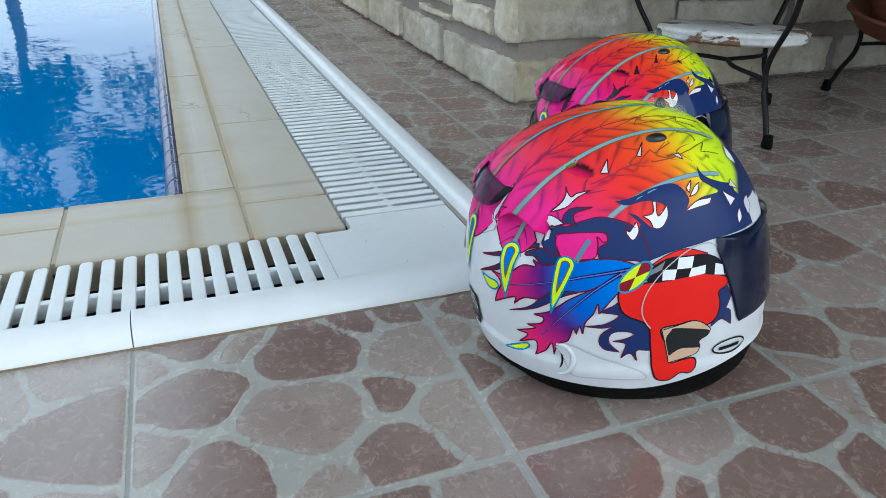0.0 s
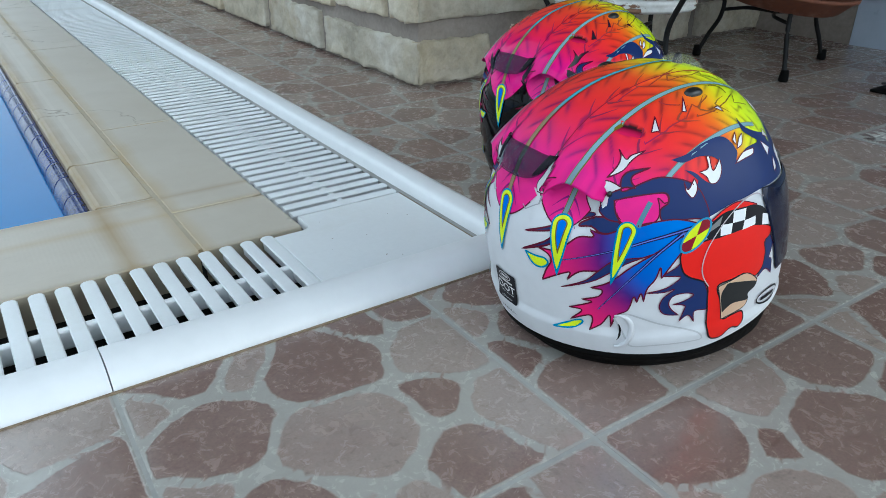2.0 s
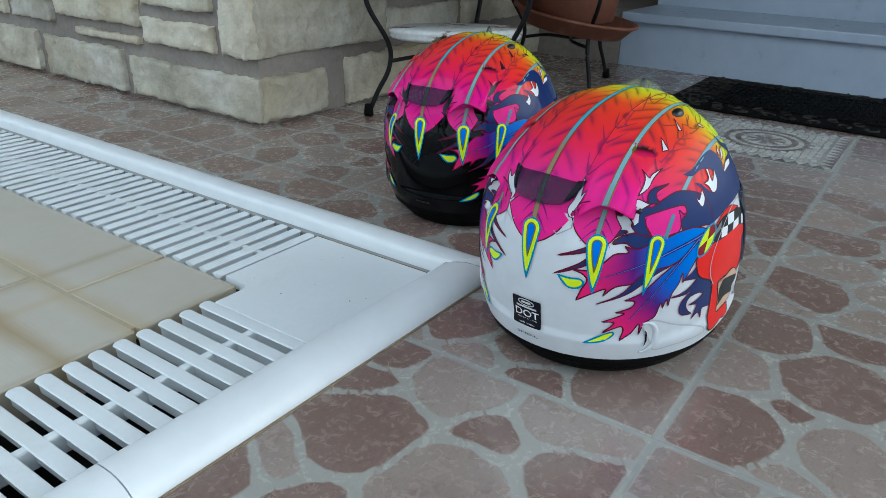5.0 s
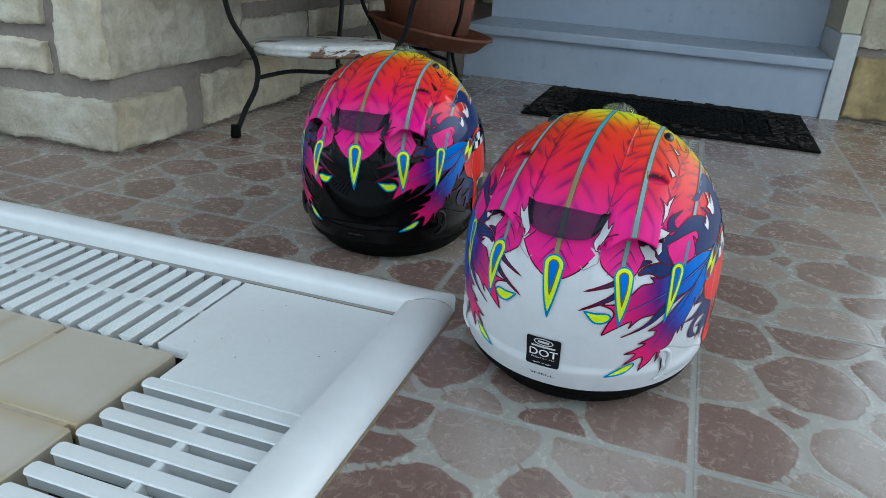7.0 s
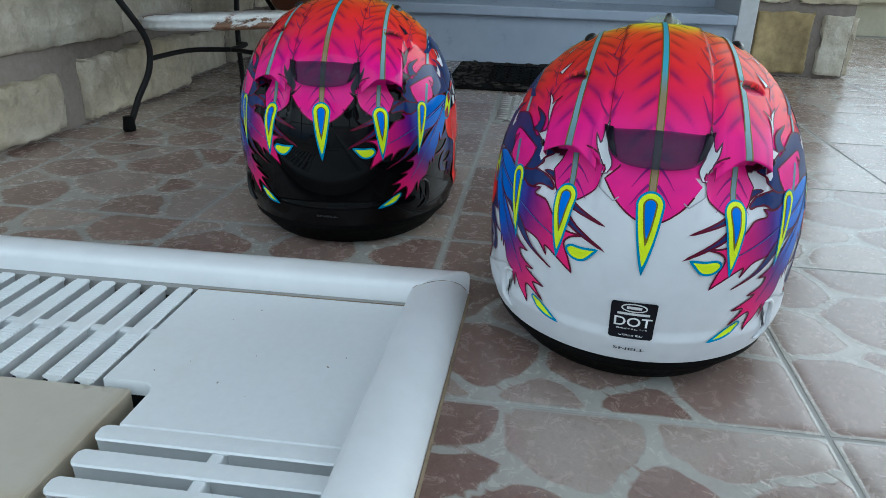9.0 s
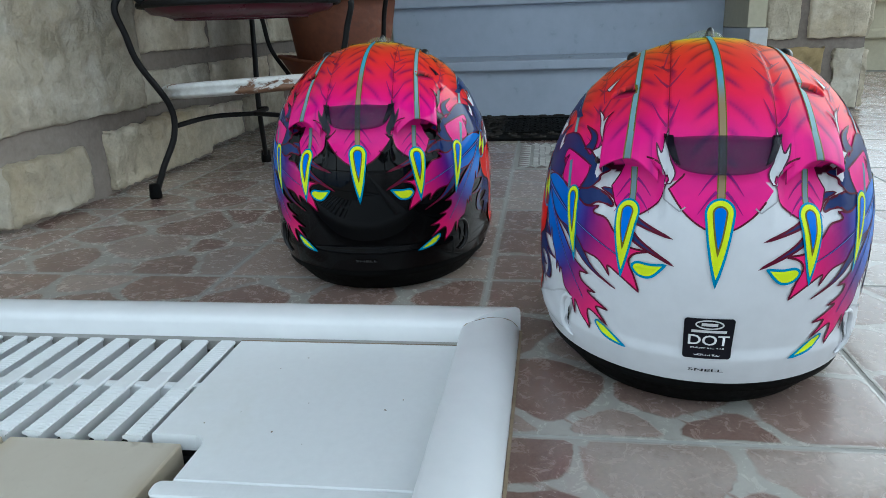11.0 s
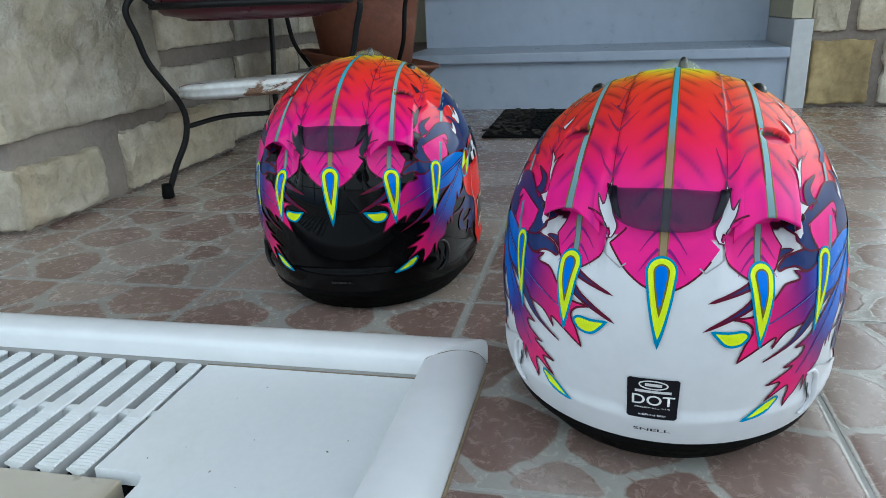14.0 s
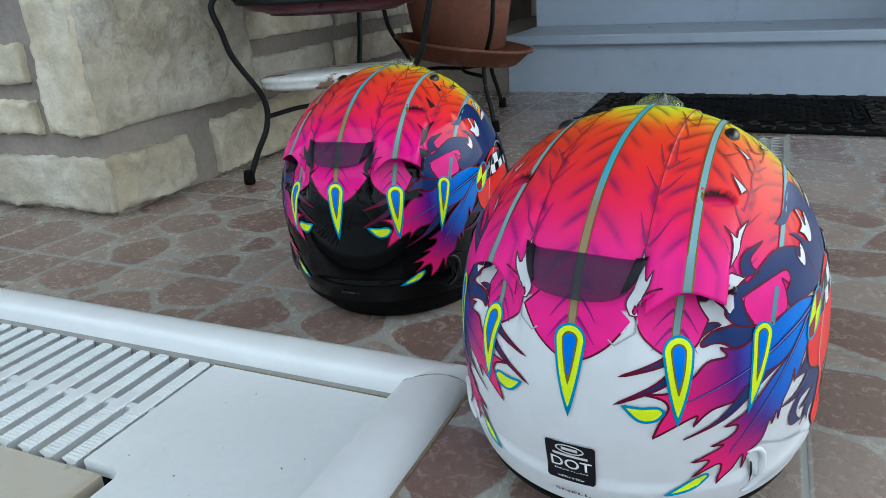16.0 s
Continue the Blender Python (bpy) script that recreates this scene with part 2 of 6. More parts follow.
M_TERRA = grainy("terracotta", (0.125, 0.040, 0.020), (0.215, 0.076, 0.040), 9, 80, 0.75, 0.2, 0.001, (0.45, 0.27, 0.19), 0.4)
M_WINE = grainy("wine_plastic", (0.065, 0.006, 0.016), (0.10, 0.011, 0.025), 6, 60, 0.35, 0.08, 0.0006)
M_PLASTER = grainy("cream_plaster", (0.50, 0.46, 0.33), (0.60, 0.56, 0.42), 4, 60, 0.85, 0.2, 0.001)
# dark brown chosen to cut light bounced off the unseen ceiling
M_ROOF = grainy("dark_porch_ceiling", (0.09, 0.066, 0.045), (0.15, 0.112, 0.075), 3, 40, 0.75, 0.1, 0.001)
# near black, so the colour carries the shade deep in the gutter
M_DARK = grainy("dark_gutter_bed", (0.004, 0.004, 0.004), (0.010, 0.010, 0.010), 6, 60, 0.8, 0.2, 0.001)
M_MOSAIC = grainy("blue_mosaic", (0.015, 0.03, 0.14), (0.05, 0.09, 0.28), 25, 140, 0.2, 0.1, 0.0006)


def water_mat():
    m, nt, b = nodes_of("pool_water")
    v = coords(nt, shift=False)
    b.inputs["Base Color"].default_value = (0.003, 0.165, 0.46, 1)
    b.inputs["Specular IOR Level"].default_value = 0.17
    b.inputs["Roughness"].default_value = 0.02
    b.inputs["IOR"].default_value = 1.33
    swell, ripple = noise_node(nt, 3.2, 2.5, 0.45, v, 0.5), noise_node(nt, 17.0, 2.0, 0.5, v, 0.8)
    bump(nt, b, mix(nt, 0.18, swell.outputs[0], ripple.outputs[0]), 0.08, 0.03)
    return m


M_WATER = water_mat()


# ---- building helpers ----
def mesh_of(name, bm, mats, smooth=False):
    me = bpy.data.meshes.new(name)
    bmesh.ops.recalc_face_normals(bm, faces=bm.faces)
    bm.to_mesh(me)
    bm.free()
    for m in mats if isinstance(mats, (list, tuple)) else [mats]:
        me.materials.append(m)
    if smooth:
        me.polygons.foreach_set("use_smooth", [True] * len(me.polygons))
    return me


def part(name, bm, material, parent=None, label="", smooth=False, m=None):
    """One mesh object, under a thing or a part."""
    ob = new(name, bm if isinstance(bm, bpy.types.Mesh) else mesh_of(name, bm, material, smooth))
    if parent:
        ob.parent = parent
    if m is not None:
        ob.matrix_basis = m
    if label:
        tagged(ob, label)
    return ob


def empty(name, m=None):
    ob = new(name)
    ob.empty_display_size = 0.05
    if m is not None:
        ob.matrix_basis = m
    return ob


def box(x0, y0, z0, x1, y1, z1, bevel=0.0, seg=2, bm=None):
    own = bm is None
    bm = bm or bmesh.new()
    r = bmesh.ops.create_cube(bm, size=1.0, matrix=Matrix.Translation(((x0 + x1) / 2, (y0 + y1) / 2, (z0 + z1) / 2))
                              @ Matrix.Diagonal((x1 - x0, y1 - y0, z1 - z0, 1)))
    if bevel and own:
        bmesh.ops.bevel(bm, geom=bm.edges[:], offset=bevel, segments=seg, affect="EDGES", profile=0.5)
    return bm


def prism(pts, z0, z1, bevel=0.0, bm=None, mat=0):
    """A plate with the outline pts (counter-clockwise), its top edge bevelled."""
    bm = bm or bmesh.new()
    n = len(pts)
    cx, cy = sum(p[0] for p in pts) / n, sum(p[1] for p in pts) / n
    low = [bm.verts.new((x, y, z0)) for x, y in pts]
    rows = [low]
    if bevel:
        rows.append([bm.verts.new((x, y, z1 - bevel)) for x, y in pts])
        k = 1 - bevel * 1.2 / max(1e-6, max(math.hypot(x - cx, y - cy) for x, y in pts))
        rows.append([bm.verts.new((cx + (x - cx) * k, cy + (y - cy) * k, z1)) for x, y in pts])
    else:
        rows.append([bm.verts.new((x, y, z1)) for x, y in pts])
    for a, b in zip(rows, rows[1:]):
        for i in range(n):
            f = bm.faces.new((a[i], a[(i + 1) % n], b[(i + 1) % n], b[i]))
            f.material_index = mat
    f = bm.faces.new(rows[-1])
    f.material_index = mat
    return bm


def lathe(profile, steps=40, bm=None):
    bm = bm or bmesh.new()
    rings = []
    for r, z in profile:
        rings.append([bm.verts.new((r * math.cos(2 * math.pi * i / steps), r * math.sin(2 * math.pi * i / steps), z))
                      for i in range(steps)])
    for a, b in zip(rings, rings[1:]):
        for i in range(steps):
            bm.faces.new((a[i], a[(i + 1) % steps], b[(i + 1) % steps], b[i]))
    return bm


def tube(points, r, steps=8, closed=False, bm=None, taper=None):
    """A bar of round section along the points, smoothed."""
    bm = bm or bmesh.new()
    P = [Vector(p) for p in points]
    n = len(P)
    rings = []
    up = Vector((0.13, 0.21, 0.97))
    for i, p in enumerate(P):
        a, b = P[(i - 1) % n] if closed or i else p, P[(i + 1) % n] if closed or i < n - 1 else p
        d = (b - a).normalized()
        s = d.cross(up)
        if s.length < 0.05:
            s = d.cross(Vector((1, 0, 0)))
        s.normalize()
        u = s.cross(d)
        rr = r if taper is None else r * taper(i / max(1, n - 1))
        rings.append([bm.verts.new(p + (s * math.cos(t) + u * math.sin(t)) * rr)
                      for t in [2 * math.pi * k / steps for k in range(steps)]])
    for i in range(n if closed else n - 1):
        a, b = rings[i], rings[(i + 1) % n]
        for k in range(steps):
            bm.faces.new((a[k], a[(k + 1) % steps], b[(k + 1) % steps], b[k]))
    if not closed:
        bm.faces.new(rings[0])
        bm.faces.new(rings[-1])
    return bm


def spline(ctrl, per=8):
    """Catmull-Rom through the points."""
    P = [Vector(c) for c in ctrl]
    P = [P[0] * 2 - P[1]] + P + [P[-1] * 2 - P[-2]]
    out = []
    for i in range(1, len(P) - 2):
        for k in range(per):
            t = k / per
            a, b, c, d = P[i - 1], P[i], P[i + 1], P[i + 2]
            out.append(0.5 * (2 * b + (c - a) * t + (2 * a - 5 * b + 4 * c - d) * t * t + (3 * b - a - 3 * c + d) * t ** 3))
    return out + [P[-2]]


# ---- the paved terrace ----
TILE = 0.30


def tile_mesh(k, seeds, browns, n=42):
    """A moulded tile: rounded stone shapes, a little proud of the wide joints between them."""
    bm = bmesh.new()
    lay = bm.verts.layers.float.new("stone")
    tone = bm.verts.layers.float.new("tone")
    lo, hi = 0.0018, TILE - 0.0018
    rnd = random.Random(60 + k)
    shade = [0.25 * rnd.random() + (0.0 if i in browns else 0.75) for i in range(len(seeds))]
    S = np.array(seeds)
    S, grow = S[:, :2], S[:, 2] ** 2
    grid = []
    for j in range(n + 1):
        row = []
        for i in range(n + 1):
            x, y = lo + (hi - lo) * i / n, lo + (hi - lo) * j / n
            q = Vector((x * 26 + k * 9.1, y * 26, k * 3.3))
            p = np.array((x + 0.006 * noise.noise(q) + 0.003 * noise.noise(q * 3.1), y + 0.006 * noise.noise(q + Vector((50, 0, 0))) + 0.003 * noise.noise(q * 3.1 + Vector((20, 0, 0)))))
            d2 = ((S - p) ** 2).sum(1) - grow
            c = int(d2.argmin())
            o = np.delete(np.arange(len(S)), c)
            gap = (d2[o] - d2[c]) / (2 * np.sqrt(((S[o] - S[c]) ** 2).sum(1)))
            d = -math.log(float(np.exp(-gap / 0.0055).sum())) * 0.0050 - 0.0042
            d = min(d, min(x, TILE - x, y, TILE - y) - 0.0045)
            up = max(0.0, min(1.0, (d + 0.002) / 0.005))
            v = bm.verts.new((x, y, -0.0007 * (1 - up * up * (3 - 2 * up))))
            v[lay], v[tone] = d * 100 + 0.5, shade[c]
            row.append(v)
        grid.append(row)
    for j in range(n):
        for i in range(n):
            bm.faces.new((grid[j][i], grid[j][i + 1], grid[j + 1][i + 1], grid[j + 1][i]))
    ring = grid[0][:-1] + [r[-1] for r in grid[:-1]] + grid[-1][:0:-1] + [r[0] for r in grid[:0:-1]]
    ring = [bm.verts.new(v.co) for v in ring]
    low = [bm.verts.new((v.co.x, v.co.y, -0.009)) for v in ring]
    for i in range(len(ring)):
        bm.faces.new((ring[i], low[i], low[(i + 1) % len(low)], ring[(i + 1) % len(ring)]))
    return mesh_of("floor_tile", bm, M_TILE, True)


# stone centres and radii of three tile designs
TILE_SEEDS = [
    [(0.165, 0.203, 0.055), (0.103, 0.234, 0.024), (0.145, 0.110, 0.056), (0.055, 0.168, 0.045), (0.057, 0.260, 0.036), (0.222, 0.113, 0.023), (0.212, 0.033, 0.040), (0.283, 0.066, 0.045), (0.267, 0.173, 0.045), (0.075, 0.053, 0.042), (0.119, 0.060, 0.018), (0.274, 0.246, 0.024), (0.219, 0.240, 0.022), (0.018, 0.215, 0.020), (0.018, 0.100, 0.022), (0.150, 0.018, 0.020), (0.010, 0.010, 0.020)],
    [(0.058, 0.262, 0.055), (0.110, 0.213, 0.026), (0.178, 0.190, 0.058), (0.072, 0.166, 0.045), (0.152, 0.275, 0.045), (0.245, 0.261, 0.044), (0.285, 0.180, 0.045), (0.018, 0.205, 0.020), (0.130, 0.115, 0.036), (0.210, 0.110, 0.040), (0.050, 0.080, 0.045), (0.150, 0.040, 0.042), (0.250, 0.045, 0.048), (0.020, 0.012, 0.025)],
    [(0.056, 0.047, 0.047), (0.015, 0.125, 0.025), (0.060, 0.150, 0.036), (0.070, 0.240, 0.042), (0.142, 0.208, 0.030), (0.130, 0.120, 0.040), (0.140, 0.030, 0.040), (0.240, 0.050, 0.050), (0.240, 0.160, 0.050), (0.165, 0.270, 0.036), (0.255, 0.260, 0.042), (0.014, 0.190, 0.020), (0.012, 0.280, 0.020)],
]


def loose_seeds(k):
    """Stone centres of a further tile design, about three by three."""
    r = random.Random(k)
    return [(0.05 + 0.1 * i + r.uniform(-0.032, 0.032), 0.05 + 0.1 * j + r.uniform(-0.032, 0.032), r.uniform(0.026, 0.050)) for i in range(3) for j in range(3)]


TILE_SEEDS += [loose_seeds(k) for k in (3, 8, 14)]
TILE_BROWN = [{0, 3, 4, 5, 6, 9, 11, 12}, {0, 1, 2, 5, 6, 9, 10, 12}, {0, 1, 2, 3, 7, 8, 9, 10}, {0, 3, 4, 7}, {1, 3, 5, 8}, {0, 2, 4, 7}]
TILE_MESHES = [tile_mesh(k, s, b) for k, (s, b) in enumerate(zip(TILE_SEEDS, TILE_BROWN))]


def slab(name, x0, y0, z0, x1, y1, z1, material, label, category="", bevel=0.0, kind="structure"):
    return tagged(part(name, box(x0, y0, z0, x1, y1, z1, bevel), material), label, category, kind=kind)


# the ground is one sheet, with the basin left open
GUT_X, GUT_Y = 0.165, 0.262          # outer edges of the gutter rim


def ground_sheet():
    bm = bmesh.new()
    xs, ys = (-400, -7.0, GUT_X - 0.01, 400), (-400, GUT_Y + 0.01, 9.6, 400)
    v = {(i, j): bm.verts.new((x, y, -0.0010)) for i, x in enumerate(xs) for j, y in enumerate(ys)}
    for i in range(3):
        for j in range(3):
            if (i, j) != (1, 1):
                bm.faces.new((v[i, j], v[i + 1, j], v[i + 1, j + 1], v[i, j + 1]))
    return bm


floor = tagged(part("floor", ground_sheet(), M_GROUT), "terrace bedding of grey grout under the stone-patterned tiles", "floor", kind="structure")

# ---- pool ----
SKEW = Matrix(((1, -0.012, 0, 0.0036), (-0.010, 1, 0, 0.001), (0, 0, 1, 0), (0, 0, 0, 1)))


def skewed(bm):
    bmesh.ops.transform(bm, matrix=SKEW, verts=bm.verts)
    return bm


def bed():
    bm = box(-7.0, 0.30, -0.16, 0.138, 0.50, -0.12)
    box(-0.045, 0.50, -0.16, 0.138, 9.6, -0.12, bm=bm)
    return skewed(bm)


tagged(part("gutter_channel", bed(), M_DARK), "overflow gutter bed, blackened in colour for the shade below the grate", "gutter", kind="structure")


# gutter sides coloured dark to imitate shade between the slats
M_GWALL = grainy("shaded_gutter_wall", (0.012, 0.012, 0.011), (0.034, 0.032, 0.028), 8, 70, 0.6, 0.2, 0.001)


def gutter_walls():
    bm = box(-7.0, 0.300, -0.13, 0.130, 0.3105, -0.010)
    box(0.129, 0.3105, -0.13, 0.139, 9.6, -0.010, bm=bm)
    box(-7.0, 0.486, -0.13, -0.045, 0.51, -0.014, bm=bm)
    box(-0.060, 0.51, -0.13, -0.036, 9.6, -0.014, bm=bm)
    return skewed(bm)


tagged(part("gutter_wall", gutter_walls(), M_GWALL), "overflow gutter sides, darkened in colour for the shade below the grate", "gutter", kind="structure")

RIM_NEAR = [(0.003, -0.02), (0.003, 0.0165), (0.0045, 0.0192), (0.008, 0.0208), (0.016, 0.0214), (0.024, 0.0212), (0.032, 0.0196), (0.039, 0.0162), (0.045, 0.0112), (0.0495, 0.0045), (0.0515, -0.004), (0.052, -0.02)]
RIM_FAR = [(0.022, -0.02), (0.022, 0.0150), (0.0235, 0.0196), (0.0265, 0.0226), (0.031, 0.0244), (0.037, 0.0254), (0.046, 0.0258), (0.0505, 0.0248), (0.0528, 0.0222), (0.0535, 0.018), (0.0535, -0.02)]


def rim_near(x0, x1, mitre):
    """A length of bullnose rim along x, outer side towards -y; mitre: cut at 45 degrees at its end."""
    bm = bmesh.new()
    a = [bm.verts.new((x0, 0.314 - u, z)) for u, z in RIM_NEAR]
    b = [bm.verts.new((x1 + (0.016 + 0.72 * u if mitre else 0), 0.314 - u, z)) for u, z in RIM_NEAR]
    for i in range(len(a) - 1):
        bm.faces.new((a[i], a[i + 1], b[i + 1], b[i]))
    for ring in (a, b):
        bm.faces.new([bm.verts.new(v.co) for v in ring])
    return skewed(bm)


def rim_far(y0, y1, mitre):
    bm = bmesh.new()
    a = [bm.verts.new((0.113 + u, y0 - ((u - 0.016) / 0.72 if mitre else 0), z)) for u, z in RIM_FAR]
    b = [bm.verts.new((0.113 + u, y1, z)) for u, z in RIM_FAR]
    for i in range(len(a) - 1):
        bm.faces.new((a[i], a[i + 1], b[i + 1], b[i]))
    for ring in (a, b):
        bm.faces.new([bm.verts.new(v.co) for v in ring])
    return skewed(bm)


gutter_rim = tagged(empty("gutter_rim"), "white bullnose marble rim round the overflow gutter", "rim", kind="structure")
part("rim_stone", rim_near(-0.2994, 0.1126, True), M_RIM, gutter_rim, smooth=True)
for k in range(5):
    part("rim_stone", rim_near(-0.30 - 0.995 * (k + 1), -0.30 - 0.995 * k - 0.0006, False), M_RIM, gutter_rim, smooth=True)
part("rim_stone", rim_far(0.3146, 1.31, True), M_RIM, gutter_rim, smooth=True)
for k in range(7):
    part("rim_stone", rim_far(1.3107 + k * 1.0, 2.310 + k * 1.0, False), M_RIM, gutter_rim, smooth=True)

part("seal", skewed(box(0.1272, 0.3125, -0.006, 0.1356, 9.3, 0.0026)), M_GROUT, gutter_rim, "grey sealant with dirt in it")
M_SEAL = grainy("dirty_seal", (0.16, 0.115, 0.07), (0.30, 0.23, 0.15), 30, 140, 0.85, 0.5, 0.001)
part("seal", skewed(box(-5.2, 0.2608, -0.004, 0.164, 0.2630, 0.0010)), M_SEAL, gutter_rim, "brown dirt in the joint with the paving")
part("seal", skewed(box(0.1655, 0.2608, -0.004, 0.1680, 9.3, 0.0010)), M_SEAL, gutter_rim, "brown dirt in the joint with the paving")
PLATE_Z = 0.004


def mitre_crack():
    """Dirt caught in the slanting joint of the two rims, broken and uneven."""
    r = random.Random(14)
    pts = [(0.1286 + 0.72 * u + r.uniform(-0.0006, 0.0006), 0.314 - u, z + 0.0001) for u, z in RIM_NEAR[2:-2]]
    return skewed(tube(spline(pts, 5), 0.00042, 6, taper=lambda t: 0.55 + 0.45 * math.sin(23 * t) * math.sin(7 * t)))


part("crack", mitre_crack(), M_SEAL, gutter_rim, "dirty hairline in the mitre joint")
part("seal", skewed(box(-0.0725, 0.31115, -0.004, 0.1262, 0.31195, PLATE_Z + 0.0004)), M_SEAL, gutter_rim, "dark dirt between rim and plate")
part("seal", skewed(box(0.1260, 0.3118, -0.004, 0.1270, 0.5060, PLATE_Z + 0.0002)), M_SEAL, gutter_rim, "dark dirt between rim and plate")


def plate():
    pts = [(-0.0725, 0.3118), (0.1262, 0.3118), (0.1262, 0.5060), (-0.0240, 0.5060), (-0.0240, 0.474), (-0.028, 0.467), (-0.036, 0.4645), (-0.0725, 0.4645)]
    return skewed(prism(pts, PLATE_Z - 0.012, PLATE_Z, 0.0012))


tagged(part("corner_plate", plate(), M_WHITE), "white plastic corner cover plate of the pool gutter", "cover plate")


def slat_mesh(length, width, rib):
    """A T-shaped bar along x with a thin rounded flange; rib: depth of the cross notches at both ends."""
    bm = bmesh.new()
    n = max(8, int(length / 0.0018))
    h = width / 2
    rows = []
    for i in range(n + 1):
        x = length * i / n
        e = min(i, n - i) / n
        zt = -rib if i % 2 and e < 0.42 else 0.0
        k = {0: 0.6, 1: 0.9}.get(n - i, 1.0)
        w = h * k
        rows.append([bm.verts.new(p) for p in ((x, -h * 0.4, -0.017), (x, -h * 0.5, -0.004), (x, -w + 0.0006, -0.0028), (x, -w, -0.0014), (x, -w + 0.0012, zt - 0.0002), (x, 0, zt), (x, w - 0.0012, zt - 0.0002), (x, w, -0.0014), (x, w - 0.0006, -0.0028), (x, h * 0.5, -0.004), (x, h * 0.4, -0.017))])
    for a, b in zip(rows, rows[1:]):
        for k in range(10):
            bm.faces.new((a[k], a[k + 1], b[k + 1], b[k]))
    bm.faces.new(rows[0]), bm.faces.new(rows[-1])
    return mesh_of("slat", bm, M_WHITE)


# ---- pool edge ----
coping = tagged(empty("pool_coping"), "sandy beige ribbed coping tiles with ochre joints along the pool", "coping", kind="structure")


COP_Z = 0.0012


def coping_tile(x0, y0, x1, y1):
    g = 0.0030
    bm = box(x0 + g, y0 + g, -0.042, x1 - g, y1 - g, COP_Z, 0.0016, 2)
    return skewed(bm)


def lip_tile(x0, y0, x1, y1, along):
    """An edge tile that dips a little, then swells and rolls down to the water; along: the axis of the edge."""
    g = 0.0030
    wide = (x1 - x0 if along == "y" else y1 - y0) - 2 * g
    prof = [(0.0, -0.042), (0.0, -0.0018), (0.002, 0.0)] + [(wide - 0.083 + q, z) for q, z in ((0.044, 0.0), (0.050, -0.0004), (0.058, -0.0002), (0.066, 0.0006), (0.073, 0.0009), (0.079, -0.0004), (0.0825, -0.0045), (0.083, -0.012), (0.083, -0.042))]
    bm = bmesh.new()
    rows = []
    for e in ((y0 + g, y1 - g) if along == "y" else (x0 + g, x1 - g)):
        rows.append([bm.verts.new((x1 - g - u, e, z + COP_Z) if along == "y" else (e, y0 + g + u, z + COP_Z)) for u, z in prof])
    for i in range(len(prof) - 1):
        bm.faces.new((rows[0][i], rows[0][i + 1], rows[1][i + 1], rows[1][i]))
    bm.faces.new(rows[0]), bm.faces.new(rows[1])
    return skewed(bm)


def coping_bed():
    bm = box(-7.0, 0.490, -0.045, -0.045, 0.67, COP_Z - 0.0012)
    box(-0.222, 0.67, -0.045, -0.045, 9.4, COP_Z - 0.0012, bm=bm)
    return skewed(bm)


part("joint", coping_bed(), M_COPGROUT, coping, "ochre cement joints")
part("corner_tile", coping_tile(-0.155, 0.4785, -0.0265, 0.611), M_COPING, coping)
ys = [0.611, 1.04, 1.86, 2.7, 3.55, 4.4, 5.3, 6.2]
for a, b in zip(ys, ys[1:]):
    part("coping_tile", coping_tile(-0.155, a, -0.0265, b), M_COPING, coping)
ys = [0.680, 0.872] + [0.872 + 0.62 * k for k in range(1, 9)]
for a, b in zip(ys, ys[1:]):
    part("edge_tile", lip_tile(-0.238, a, -0.155, b, "y"), M_COPING, coping)
part("edge_tile", lip_tile(-0.395, 0.4785, -0.155, 0.686, "x"), M_COPING, coping)
xs = [-0.395, -0.85, -1.3, -1.75, -2.2, -2.7, -3.2, -3.7]
for a, b in zip(xs, xs[1:]):
    part("coping_tile", coping_tile(b, 0.4785, a, 0.602), M_COPING, coping)
    part("edge_tile", lip_tile(b, 0.602, a, 0.686, "x"), M_COPING, coping)

liner = tagged(empty("waterline_tiles"), "dark blue glazed edge tiles along the pool's waterline", "pool tiles", kind="structure")


LINER_PROF = [(0.0, -0.004), (-0.004, 0.0), (-0.011, -0.0008), (-0.018, -0.005), (-0.0235, -0.012), (-0.0275, -0.022), (-0.0285, -0.07)]


def liner_mesh(length):
    """A glazed quarter-round tile: its length along y, rolling down towards -x."""
    bm = bmesh.new()
    prof = LINER_PROF
    rows = []
    for e in (0.0, 0.0008, 0.003, length - 0.003, length - 0.0008, length):
        k = 0.0006 if e in (0.0, length) else 0.0
        rows.append([bm.verts.new((x + k, e, z - k)) for x, z in prof])
    for r, q in zip(rows, rows[1:]):
        for i in range(len(prof) - 1):
            bm.faces.new((r[i], r[i + 1], q[i + 1], q[i]))
    return mesh_of("liner_tile", bm, M_LINER, True)


def liner_bed():
    bm = bmesh.new()
    a = [[bm.verts.new((-0.2345 + x * 0.96, e, z - 0.0126)) for x, z in LINER_PROF] for e in (0.70, 9.3)]
    b = [[bm.verts.new((e, 0.6805 - x * 0.96, z - 0.0126)) for x, z in LINER_PROF] for e in (-0.245, -6.2)]
    for r, q in (a, b):
        for i in range(len(LINER_PROF) - 1):
            bm.faces.new((r[i], r[i + 1], q[i + 1], q[i]))
    return skewed(bm)


part("bedding", liner_bed(), M_LINERBED, liner, "pale grout behind the edge tiles")
liner_tile = liner_mesh(0.0800)
for k in range(60):
    p = SKEW @ Vector((-0.2345, 0.7035 + k * 0.0815, -0.0110))
    part("liner_tile", liner_tile, None, liner, m=pose(p.x, p.y, p.z, 0, 0, 0.7))
